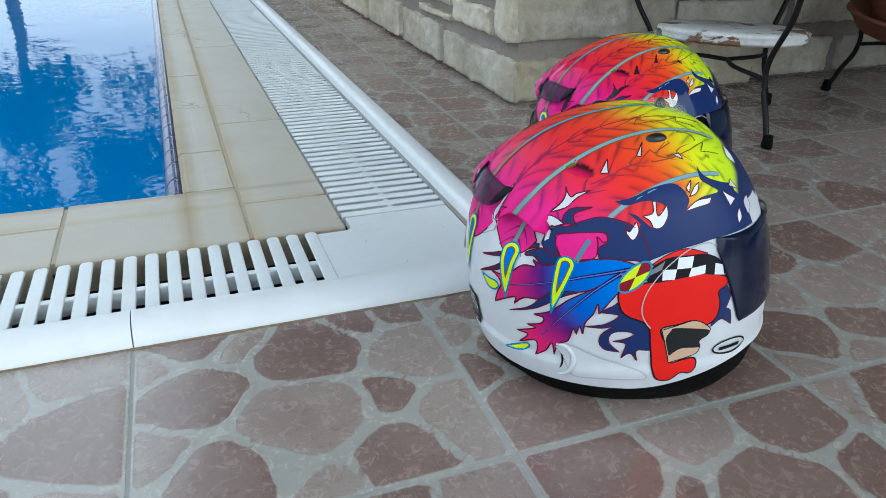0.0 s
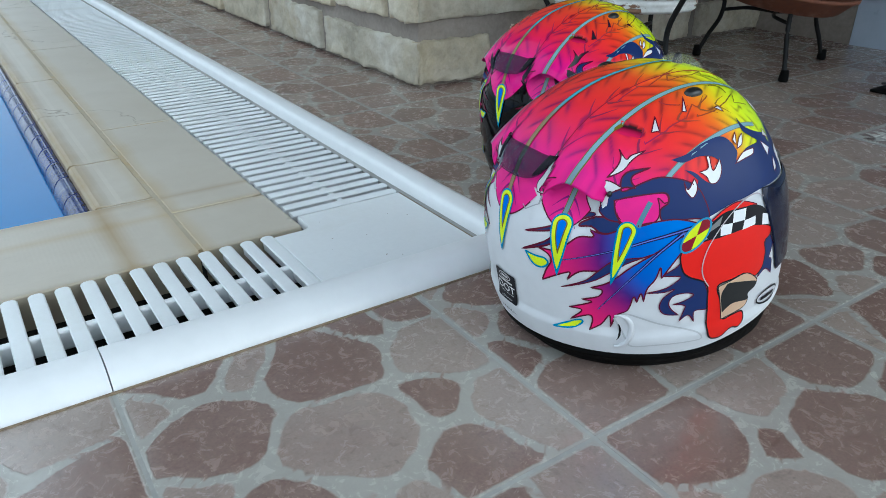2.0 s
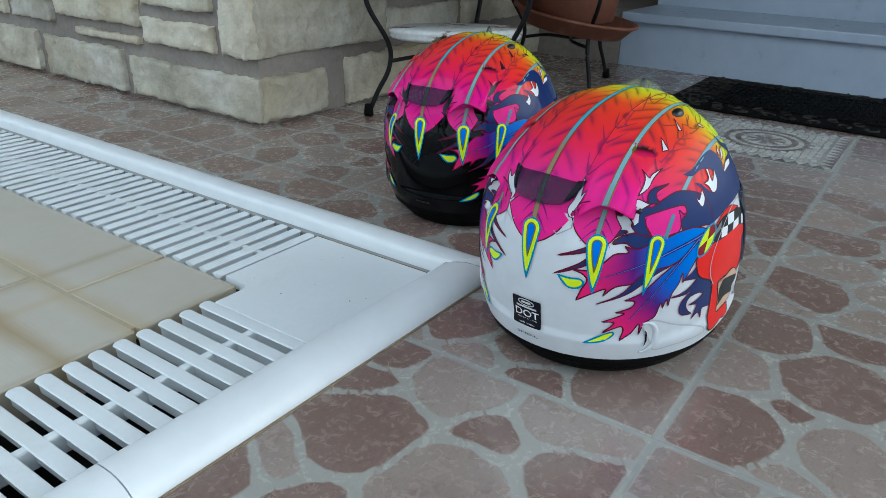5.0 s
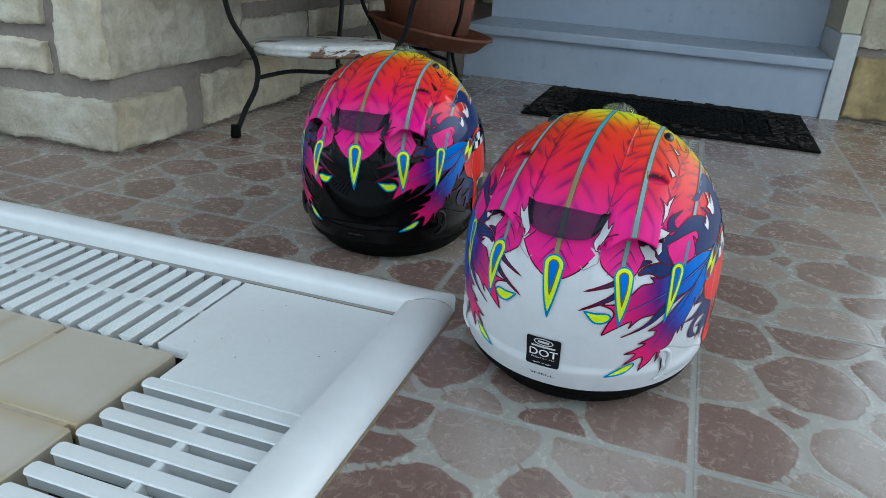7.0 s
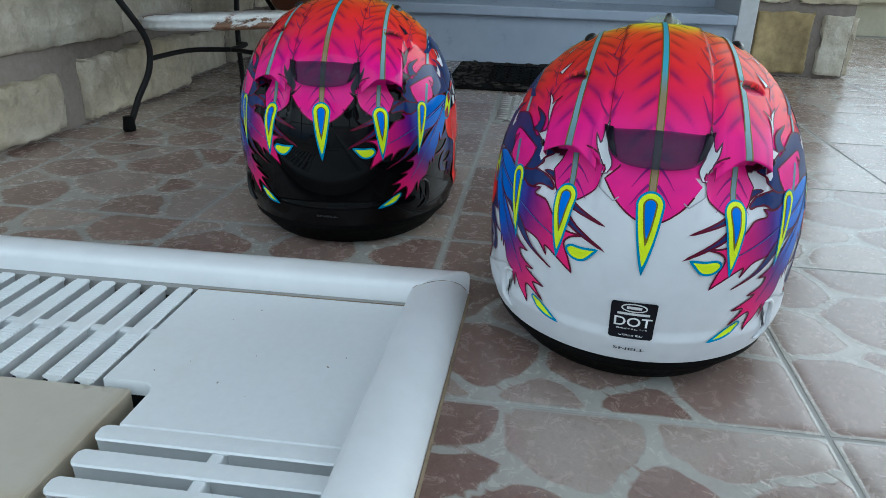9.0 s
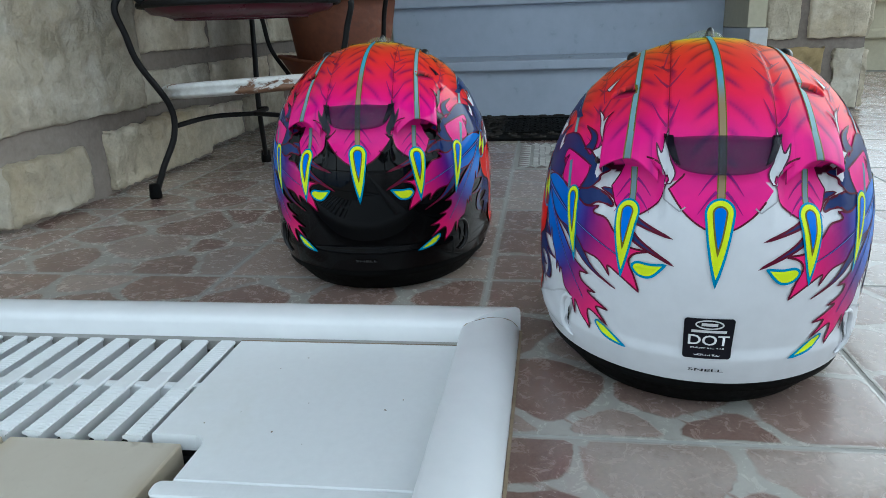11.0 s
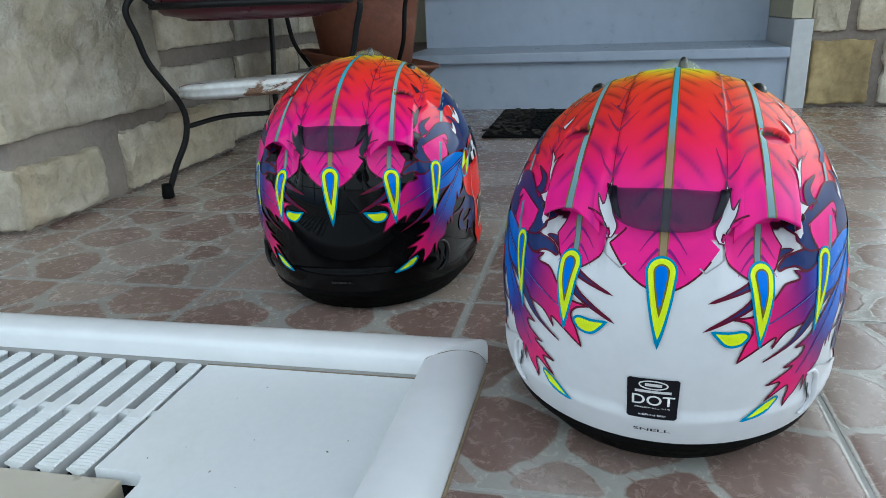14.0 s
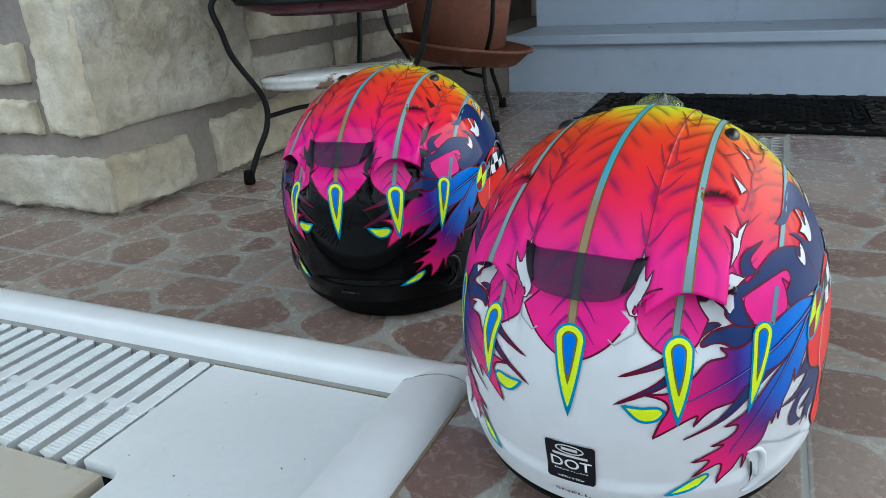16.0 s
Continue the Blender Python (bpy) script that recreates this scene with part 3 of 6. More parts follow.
for k in range(24):
    p = SKEW @ Vector((-0.2655 - k * 0.0815, 0.6805, -0.0110))
    part("liner_tile", liner_tile, None, liner, m=pose(p.x - 0.0800, p.y, p.z, 0, 0, -90.6))


def basin():
    bm = bmesh.new()
    x0, x1, y0, y1, z0, z1 = -6.3, -0.258, 0.703, 9.2, -1.5, -0.05
    v = [bm.verts.new((x, y, z)) for z in (z0, z1) for x, y in ((x0, y0), (x1, y0), (x1, y1), (x0, y1))]
    for f in ((0, 1, 2, 3), (0, 1, 5, 4), (1, 2, 6, 5), (2, 3, 7, 6), (3, 0, 4, 7)):
        bm.faces.new([v[i] for i in f])
    return bm


tagged(part("pool_basin", basin(), M_MOSAIC), "blue mosaic pool basin", "pool", kind="structure")


def water_sheet():
    bm = bmesh.new()
    bmesh.ops.create_grid(bm, x_segments=2, y_segments=2, size=0.5, matrix=Matrix.Translation((-3.3, 4.95, -0.040)) @ Matrix.Diagonal((6.081, 8.6, 1, 1)))
    return bm


tagged(part("water", water_sheet(), M_WATER), "clear blue rippled pool water", "water", kind="structure")


# ---- stone walls ----
def stone_mesh(w, h, d, k, rough=1.0):
    """A rough-hewn block: front towards -y, width along x from 0, height along z from 0, depth d behind."""
    bm = bmesh.new()
    nx, nz = max(6, int(w / 0.008)), max(6, int(h / 0.008))
    grid = []
    for j in range(nz + 1):
        row = []
        for i in range(nx + 1):
            u, v = i / nx, j / nz
            x, z = u * w, v * h
            q = Vector((x * 9 + k * 7.7, z * 9 + k * 3.1, k * 1.9))
            e = min(u * w, (1 - u) * w, v * h, (1 - v) * h)
            rim = math.exp(-e / 0.0035)
            y = -0.012 - 0.007 * rough * noise.noise(q) - 0.007 * rough * abs(noise.noise(q * 2.7)) - 0.005 * rough * noise.noise(q * 4.6) - 0.004 * rough * abs(noise.noise(q * 9.0)) - 0.0012 * noise.noise(q * 23.0) + 0.005 * rim * (0.4 + noise.noise(q * 5.0) ** 2 * 4.0)
            inset = 0.011 * (0.5 + 0.35 * noise.noise(q * 2.6 + Vector((9, 9, 9))) + 0.4 * noise.noise(q * 9.0))
            if i in (0, nx):
                x += inset * (1 if i == 0 else -1)
            if j in (0, nz):
                z += inset * (1 if j == 0 else -1)
            row.append(bm.verts.new((x, y, z)))
        grid.append(row)
    for j in range(nz):
        for i in range(nx):
            bm.faces.new((grid[j][i], grid[j][i + 1], grid[j + 1][i + 1], grid[j + 1][i]))
    loop = [grid[0][i] for i in range(nx)] + [grid[j][nx] for j in range(nz)] + [grid[nz][i] for i in range(nx, 0, -1)] + [grid[j][0] for j in range(nz, 0, -1)]
    back = [bm.verts.new((v.co.x, d, v.co.z)) for v in loop]
    n = len(loop)
    for i in range(n):
        bm.faces.new((loop[i], back[i], back[(i + 1) % n], loop[(i + 1) % n]))
    return mesh_of("stone", bm, M_WALLSTONE, True)


STONE_COUNT = [0]


def stone(wall, x, y, z, w, h, turn, d=0.03, label="", material=None):
    """A block whose lower left front corner stands at x, y, z; turn: degrees by which its face turns from -y."""
    STONE_COUNT[0] += 1
    me = stone_mesh(w, h, d, STONE_COUNT[0])
    if material:
        me.materials[0] = material
    return part("stone", me, None, wall, label, m=pose(x, y, z, 0, 0, turn))


WX, WY = 0.462, 0.990      # faces of the mortar
TOP = 2.35
wall_west = tagged(part("wall_west", box(WX, WY, -0.01, 0.80, 9.0, TOP), M_MORTAR), "rough cream stone wall with brownish mortar beside the pool", "stone wall", kind="structure")
wall_north = tagged(part("wall_north", box(0.802, 1.035, -0.01, 3.2, 1.30, TOP), M_MORTAR), "shaded stone wall behind the plant stands", "stone wall", kind="structure")
part("pier", box(0.8005, WY, -0.01, 0.85, 1.034, TOP), M_MORTAR, wall_north)
part("plinth", box(0.8505, WY + 0.002, -0.01, 1.10, 1.034, 0.10), M_MORTAR, wall_north)

# face beside the pool (turned to -x): y runs away from the corner
W = -90


def west(y0, y1, z0, z1):
    stone(wall_west, WX, y1, z0, y1 - y0, z1 - z0, W)


rng = random.Random(5)
west(0.978, 1.415, 0.002, 0.098)
west(0.978, 1.085, 0.128, 0.34)
west(1.105, 1.345, 0.125, 0.188)
west(1.105, 1.345, 0.205, 0.275)
west(1.36, 1.70, 0.155, 0.30)
west(1.36, 1.62, 0.118, 0.142)
y = 1.44
while y < 6.0:
    w = rng.uniform(0.22, 0.42)
    west(y, y + w, 0.002, rng.uniform(0.085, 0.115))
    y += w + 0.028
y = 1.72
while y < 6.0:
    w = rng.uniform(0.2, 0.36)
    west(y, y + w, 0.135, rng.uniform(0.26, 0.31))
    y += w + 0.025
z = 0.36
while z < 0.9:
    h = rng.uniform(0.12, 0.2)
    y = 0.978
    while y < 5.0:
        w = rng.uniform(0.2, 0.42)
        west(y, y + w, z, z + h - rng.uniform(0.02, 0.035))
        y += w + 0.026
    z += h

# face towards the terrace (turned to -y)


def north(x0, x1, z0, z1, y=WY):
    stone(wall_north if x0 > 0.8 else wall_west, x0, y, z0, x1 - x0, z1 - z0, 0)


north(0.452, 0.645, 0.002, 0.100)
north(0.70, 1.095, 0.002, 0.112)
north(0.452, 0.845, 0.130, 0.335)
for z0, z1 in ((0.36, 0.50), (0.53, 0.70), (0.73, 0.9)):
    x = 0.452
    while x < 0.82:
        w = min(rng.uniform(0.15, 0.3), 0.848 - x)
        north(x, x + w, z0, z1)
        x += w + 0.025
for z0, z1 in ((0.002, 0.10), (0.125, 0.20), (0.225, 0.37), (0.395, 0.50), (0.53, 0.70), (0.73, 0.9)):
    x = 1.125 if z0 < 0.1 else 0.875
    while x < 2.2:
        w = rng.uniform(0.2, 0.4)
        north(x, x + w, z0, z1, 1.035)
        x += w + 0.025

# wall to the far side of the steps
M_OCHRE = grainy("ochre_wall_stone", (0.30, 0.22, 0.10), (0.52, 0.40, 0.20), 9, 45, 0.85, 0.9, 0.006, (0.12, 0.09, 0.05), 0.45)
wall_east = tagged(part("wall_east", box(1.715, -0.612, -0.01, 2.9, -0.352, TOP), M_MORTAR), "stone pier beside the steps with an ochre block", "stone wall", kind="structure")
stone(wall_east, 1.715, -0.356, 0.002, 0.155, 0.172, W, label="ochre stained stone block", material=M_OCHRE)
stone(wall_east, 1.715, -0.529, 0.002, 0.084, 0.167, W)
z = 0.188
for h, cut in ((0.21, 0.095), (0.17, 0.14), (0.2, 0.09), (0.16, 0.15), (0.2, 0.1)):
    stone(wall_east, 1.715, -0.348, z, cut, h - 0.02, W)
    stone(wall_east, 1.715, -0.348 - cut - 0.014, z, 0.268 - cut - 0.014, h - 0.02, W)
    z += h
for z0, z1 in ((0.002, 0.165), (0.19, 0.335), (0.36, 0.5), (0.55, 0.75)):
    x = 1.72
    while x < 2.5:
        w = rng.uniform(0.2, 0.3)
        stone(wall_east, x, -0.612, z0, w, z1 - z0, 0)
        x += w + 0.022

# cream rendered house wall farther along
house_wall = tagged(part("house_wall", box(2.9, -0.612, -0.01, 3.1, 1.3, TOP), M_PLASTER), "cream rendered house wall behind the steps", "wall", kind="structure")
parapet = tagged(part("parapet", box(3.102, -7.0, -0.01, 3.30, -0.62, 0.291), M_PLASTER), "low cream rendered garden wall with moulded bands", "garden wall", kind="structure")
part("band", box(3.065, -7.0, 0.138, 3.1015, -0.63, 0.178, 0.008), M_PLASTER, parapet)
part("cap", box(3.055, -7.0, 0.2915, 3.34, -0.615, 0.323, 0.008), M_PLASTER, parapet)

# ---- steps ----
steps = tagged(empty("front_steps"), "blue-grey marble entrance steps with projecting treads", "steps", kind="structure")
SX, SY0, SY1 = 1.685, -0.300, 0.735
for k in range(3):
    x, z = SX + 0.285 * k, 0.183 * k - 0.025
    part("riser", box(x, SY0, z if k else -0.005, x + 0.02, SY1, z + 0.155), M_MARBLE, steps)
    part("tread", box(x - 0.022, SY0, z + 0.1555, x + 0.285 if k < 2 else 2.899, SY1, z + 0.183, 0.004), M_MARBLE, steps)
part("core", box(SX + 0.021, SY0, -0.005, 2.9, SY1, 0.129), M_MORTAR, steps)
part("cheek", box(SX + 0.016, SY0 - 0.05, 0.2265, 2.898, SY0 - 0.002, 1.2), M_PLASTER, steps, "cream rendered cheek")
M_EDGE = grainy("pale_marble_edge", (0.55, 0.56, 0.56), (0.66, 0.67, 0.67), 5, 60, 0.4, 0.1, 0.001)
part("skirting", box(SX - 0.012, SY0 - 0.05, -0.005, SX + 0.30, SY0 - 0.002, 0.225, 0.003), M_EDGE, steps, "pale marble skirting slab")
part("return", box(SX + 0.003, SY1 + 0.002, -0.005, 2.9, 1.034, 0.130), M_MORTAR, steps)

# unseen porch roof, high over the terrace, sized and darkened to hold back light
tagged(part("ceiling", box(-0.45, -2.10, TOP, 3.1, 6.0, TOP + 0.2), M_ROOF), "unseen brown porch ceiling that shades the terrace", "ceiling", kind="structure")


# ---- plant stands ----
def plant_stand(name, cx, cy, r_top, r_foot, top, start, label):
    ob = tagged(empty(name, pose(cx, cy, 0, 0, 0, start)), label, "plant stand", "wrought iron plant stands")
    for k in range(3):
        a = radians(120 * k)
        ca, sa = math.cos(a), math.sin(a)
        prof = [(r_foot, 0.004), (r_foot - 0.02, 0.05), (r_foot - 0.045, 0.10), (r_foot - 0.045, 0.15), (r_foot - 0.005, 0.22), (r_top + 0.035, top - 0.05),
                (r_top + 0.045, top - 0.01), (r_top + 0.025, top + 0.012), (r_top, top - 0.004)]
        leg = part("leg", tube(spline([(r * ca, r * sa, z) for r, z in prof]), 0.0052), M_IRON, ob, smooth=True)
        part("rubber_foot", lathe([(0.0, 0.0), (0.0095, 0.0), (0.0105, 0.004), (0.0085, 0.024), (0.0, 0.024)], 16), M_RUBBER, leg,
             "worn black rubber foot", True, pose(r_foot * ca, r_foot * sa, 0.0005))
        part("stretcher", tube(spline([((r_foot - 0.046) * ca, (r_foot - 0.046) * sa, 0.115), (0.07 * ca + 0.02 * sa, 0.07 * sa - 0.02 * ca, 0.122), (0.0, 0.0, 0.122)]), 0.0042), M_IRON, ob, smooth=True)
    ring = [(r_top * math.cos(t), r_top * math.sin(t), top - 0.006) for t in [2 * math.pi * i / 48 for i in range(48)]]
    part("ring", tube(ring, 0.0055, closed=True), M_IRON, ob, smooth=True)
    return ob


def peeled_paint():
    m, nt, b = nodes_of("peeling_white_paint")
    v = coords(nt)
    wood = ramp(nt, noise_node(nt, 30, 5, 0.6, v).outputs[0], [(0.3, (0.13, 0.06, 0.03)), (0.7, (0.30, 0.17, 0.10))]).outputs[0]
    paint = ramp(nt, noise_node(nt, 60, 5, 0.6, v).outputs[0], [(0.3, (0.58, 0.57, 0.54)), (0.7, (0.76, 0.76, 0.74))]).outputs[0]
    n = noise_node(nt, 9.0, 6.0, 0.65, v, 0.5)
    mask = ramp(nt, n.outputs[0], [(0.545, (0, 0, 0)), (0.57, (1, 1, 1))])
    link(nt, mix(nt, mask.outputs[0], paint, wood), b.inputs["Base Color"])
    b.inputs["Roughness"].default_value = 0.6
    bump(nt, b, mask.outputs[0], 0.6, -0.0012)
    return m


M_PEEL = peeled_paint()
stand = plant_stand("plant_stand", 0.815, 0.761, 0.165, 0.192, 0.315, 18, "black wrought iron plant stand with bowed legs")
tagged(part("lower_shelf", lathe([(0.0, 0.157), (0.125, 0.157), (0.137, 0.160), (0.1415, 0.165), (0.138, 0.169), (0.1435, 0.173), (0.142, 0.179), (0.132, 0.182), (0.0, 0.182)], 56), M_PEEL, stand,
             "round board with peeling white paint", True, pose(0, 0, 0.002, -2.0, 3.2, 0)))
planter = tagged(empty("planter", pose(0.815, 0.761, 0.2875)), "wine-red plastic planter on the iron stand", "planter")
part("bowl", lathe([(0.0, 0.0), (0.118, 0.0), (0.125, 0.003), (0.148, 0.007), (0.156, 0.014), (0.159, 0.03), (0.184, 0.196), (0.172, 0.196), (0.165, 0.18), (0.0, 0.18)], 56), M_WINE, planter, smooth=True)
part("rim", lathe([(0.173, 0.1965), (0.190, 0.1965), (0.198, 0.202), (0.199, 0.227), (0.195, 0.232), (0.180, 0.232), (0.174, 0.226), (0.173, 0.1965)], 56), M_WINE, planter, "thick rolled planter rim", True)
part("foot_ring", lathe([(0.100, -0.0032), (0.112, -0.0032), (0.114, -0.0004), (0.098, -0.0004), (0.100, -0.0032)], 48), M_WINE, planter, smooth=True)
plant_stand("plant_stand", 1.277, 0.714, 0.145, 0.172, 0.335, -14, "black wrought iron plant stand under the terracotta pot")
pot = tagged(empty("flower_pot", pose(1.277, 0.714, 0.165)), "terracotta flower pot in a hanging iron stand", "flower pot")
part("body", lathe([(0.0, 0.0), (0.098, 0.0), (0.104, 0.006), (0.135, 0.20), (0.125, 0.2), (0.11, 0.18), (0.0, 0.18)], 56), M_TERRA, pot, smooth=True)
part("rim", lathe([(0.1345, 0.196), (0.150, 0.198), (0.155, 0.206), (0.155, 0.25), (0.14, 0.252), (0.1255, 0.2)], 56), M_TERRA, pot, "thick rolled rim", smooth=True)
saucer = tagged(part("plant_saucer", lathe([(0.0, 0.0), (0.122, 0.0), (0.13, 0.004), (0.156, 0.034), (0.163, 0.036), (0.163, 0.042), (0.152, 0.042), (0.128, 0.010), (0.0, 0.010)], 56), M_TERRA, None, "", True, pose(1.277, 0.712, 0.142, 8, 3, 0)),
                "terracotta saucer under the pot", "saucer")

# ---- door mat ----
def scroll_border():
    """Raised curls all round the mat."""
    bm = bmesh.new()
    r = random.Random(4)
    spots = []
    for k in range(13):
        for row in (0, 1):
            spots += [(0.186 - 0.034 * row, -0.315 + 0.0525 * k + 0.02 * row), (-0.186 + 0.034 * row, -0.315 + 0.0525 * k + 0.02 * row)]
    for k in range(7):
        for row in (0, 1, 2):
            spots += [(-0.14 + 0.046 * k, 0.322 - 0.03 * row), (-0.14 + 0.046 * k, -0.322 + 0.03 * row)]
    for x, y in spots:
        a0, s = r.uniform(0, 6.28), r.choice((-1, 1))
        pts = [(x + (0.004 + 0.0155 * t) * math.cos(a0 + s * 5.2 * t), y + (0.004 + 0.0155 * t) * math.sin(a0 + s * 5.2 * t), 0.0072) for t in [i / 11 for i in range(12)]]
        tube(pts, 0.0026, 6, bm=bm)
    return bm


def weave():
    """Short raised bars in the field of the mat, laid like a basket."""
    bm = bmesh.new()
    for i in range(11):
        for j in range(17):
            x, y = -0.112 + 0.0224 * i, -0.232 + 0.029 * j
            if (i + j) % 2:
                box(x - 0.0085, y - 0.0125, 0.006, x + 0.0085, y - 0.004, 0.0085, bm=bm)
                box(x - 0.0085, y + 0.002, 0.006, x + 0.0085, y + 0.0105, 0.0085, bm=bm)
            else:
                box(x - 0.0085, y - 0.0125, 0.006, x - 0.002, y + 0.0125, 0.0085, bm=bm)
                box(x + 0.002, y - 0.0125, 0.006, x + 0.0085, y + 0.0125, 0.0085, bm=bm)
    return bm


M_DUSTY = grainy("dusty_rubber", (0.012, 0.011, 0.010), (0.05, 0.045, 0.04), 15, 120, 0.75, 0.4, 0.001, (0.10, 0.09, 0.08), 0.3, spec=0.1)
mat_ob = tagged(empty("door_mat", pose(1.437, 0.093, 0.0005)), "black rubber door mat with scrolled border before the steps", "door mat")
part("base", box(-0.208, -0.345, 0.0, 0.208, 0.345, 0.006, 0.002), M_RUBBER, mat_ob)
part("scroll_border", scroll_border(), M_DUSTY, mat_ob, "raised dusty scrolls", True)
part("weave", weave(), M_RUBBER, mat_ob)
part("inner_rail", tube([(-0.128, -0.25, 0.007), (0.128, -0.25, 0.007), (0.128, 0.25, 0.007), (-0.128, 0.25, 0.007)], 0.003, 6, True), M_RUBBER, mat_ob)

# ---- mosaic tile in the paving ----


def tessera_mat(name, a, b):
    m, nt, bs = nodes_of(name)
    geo = nt.nodes.new("ShaderNodeNewGeometry")
    link(nt, ramp(nt, geo.outputs["Random Per Island"], [(0.0, a), (1.0, b)]).outputs[0], bs.inputs["Base Color"])
    bs.inputs["Roughness"].default_value = 0.35
    return m


M_TES_L = tessera_mat("pale_tesserae", (0.36, 0.35, 0.33), (0.58, 0.57, 0.54))
M_TES_D = tessera_mat("brown_tesserae", (0.10, 0.075, 0.068), (0.22, 0.17, 0.15))
inlay = tagged(empty("mosaic_inlay", pose(1.05, 0.15, 0.0)), "grey and white mosaic rosette tile set in the floor", "mosaic", kind="structure")
part("bed", box(-0.147, -0.147, -0.002, 0.147, 0.147, 0.0004), M_GROUT, inlay)


def quad(bm, pts, z=0.0014):
    prism(pts, 0.0, z, 0.0003, bm)


def shrink(pts, k=0.86):
    cx, cy = sum(p[0] for p in pts) / len(pts), sum(p[1] for p in pts) / len(pts)
    return [(cx + (x - cx) * k, cy + (y - cy) * k) for x, y in pts]


def inlay_parts():
    pale, dark = bmesh.new(), bmesh.new()
    n, h, w = 12, 0.143, 0.024
    for side in range(4):
        c, s = math.cos(side * math.pi / 2), math.sin(side * math.pi / 2)
        rot = lambda p: (p[0] * c - p[1] * s, p[0] * s + p[1] * c)
        for k in range(n):
            x0, x1 = -h + (2 * h - w) * k / n, -h + (2 * h - w) * (k + 1) / n
            quad(pale, [rot(p) for p in shrink([(x0, h - w), (x1, h - w), ((x0 + x1) / 2, h)])])
            quad(dark, [rot(p) for p in shrink([((x0 + x1) / 2, h), (x1, h - w), (x1 + (x1 - x0) / 2, h)])])
    r = random.Random(8)
    for i in range(19):
        for j in range(19):
            x, y = -0.108 + 0.012 * i + r.uniform(-0.0015, 0.0015), -0.108 + 0.012 * j + r.uniform(-0.0015, 0.0015)
            d = math.hypot(x, y)
            if d < 0.084:
                continue
            quad(pale, [(x - 0.005, y - 0.005), (x + 0.005, y - 0.005), (x + 0.005, y + 0.005), (x - 0.005, y + 0.005)])
    for rad, cnt, bm in ((0.078, 40, dark), (0.066, 34, pale), (0.054, 28, dark), (0.043, 22, pale)):
        for k in range(cnt):
            a0, a1 = 2 * math.pi * k / cnt, 2 * math.pi * (k + 0.85) / cnt
            quad(bm, [((rad - 0.0048) * math.cos(a0), (rad - 0.0048) * math.sin(a0)), ((rad + 0.0048) * math.cos(a0), (rad + 0.0048) * math.sin(a0)),
                      ((rad + 0.0048) * math.cos(a1), (rad + 0.0048) * math.sin(a1)), ((rad - 0.0048) * math.cos(a1), (rad - 0.0048) * math.sin(a1))])
    for k in range(8):
        a = 2 * math.pi * k / 8
        quad(dark, [(0.006 * math.cos(a), 0.006 * math.sin(a)), (0.018 * math.cos(a - 0.3), 0.018 * math.sin(a - 0.3)), (0.036 * math.cos(a), 0.036 * math.sin(a)), (0.018 * math.cos(a + 0.3), 0.018 * math.sin(a + 0.3))])
        b = a + math.pi / 8
        quad(pale, [(0.017 * math.cos(b), 0.017 * math.sin(b)), (0.035 * math.cos(b - 0.17), 0.035 * math.sin(b - 0.17)), (0.035 * math.cos(b + 0.17), 0.035 * math.sin(b + 0.17))])
    part("pale_tesserae", pale, M_TES_L, inlay, "pale stone tesserae")
    part("brown_tesserae", dark, M_TES_D, inlay, "brown stone tesserae")


inlay_parts()


# ---- hedge behind the garden wall ----
def hedge():
    r = random.Random(31)
    V, F = [], []
    for _ in range(7000):
        c = Vector((3.42 + r.gauss(0.12, 0.12), r.uniform(-7.0, -0.5), 0.0))
        c.z = (0.18 + 0.22 * r.random() ** 0.7) * (0.8 + 0.35 * noise.noise(Vector((0, c.y * 1.7, 4))))
        u = Vector((r.uniform(-1, 1), r.uniform(-1, 1), r.uniform(-0.4, 1))).normalized() * 0.035
        w = u.cross(Vector((r.uniform(-1, 1), r.uniform(-1, 1), r.uniform(-1, 1)))).normalized() * 0.014
        n = len(V)
        V += [c - u, c + w, c + u, c - w]
        F.append((n, n + 1, n + 2, n + 3))
    me = bpy.data.meshes.new("hedge")
    me.from_pydata([tuple(v) for v in V], [], F)
    me.materials.append(M_LEAF)
    return me


# ---- trees over the far side of the pool ----
M_LEAF = grainy("tree_leaves", (0.018, 0.045, 0.012), (0.05, 0.10, 0.03), 3, 30, 0.6, 0.0)
M_BARK = grainy("tree_bark", (0.06, 0.045, 0.035), (0.13, 0.10, 0.08), 8, 60, 0.9, 0.6, 0.01)


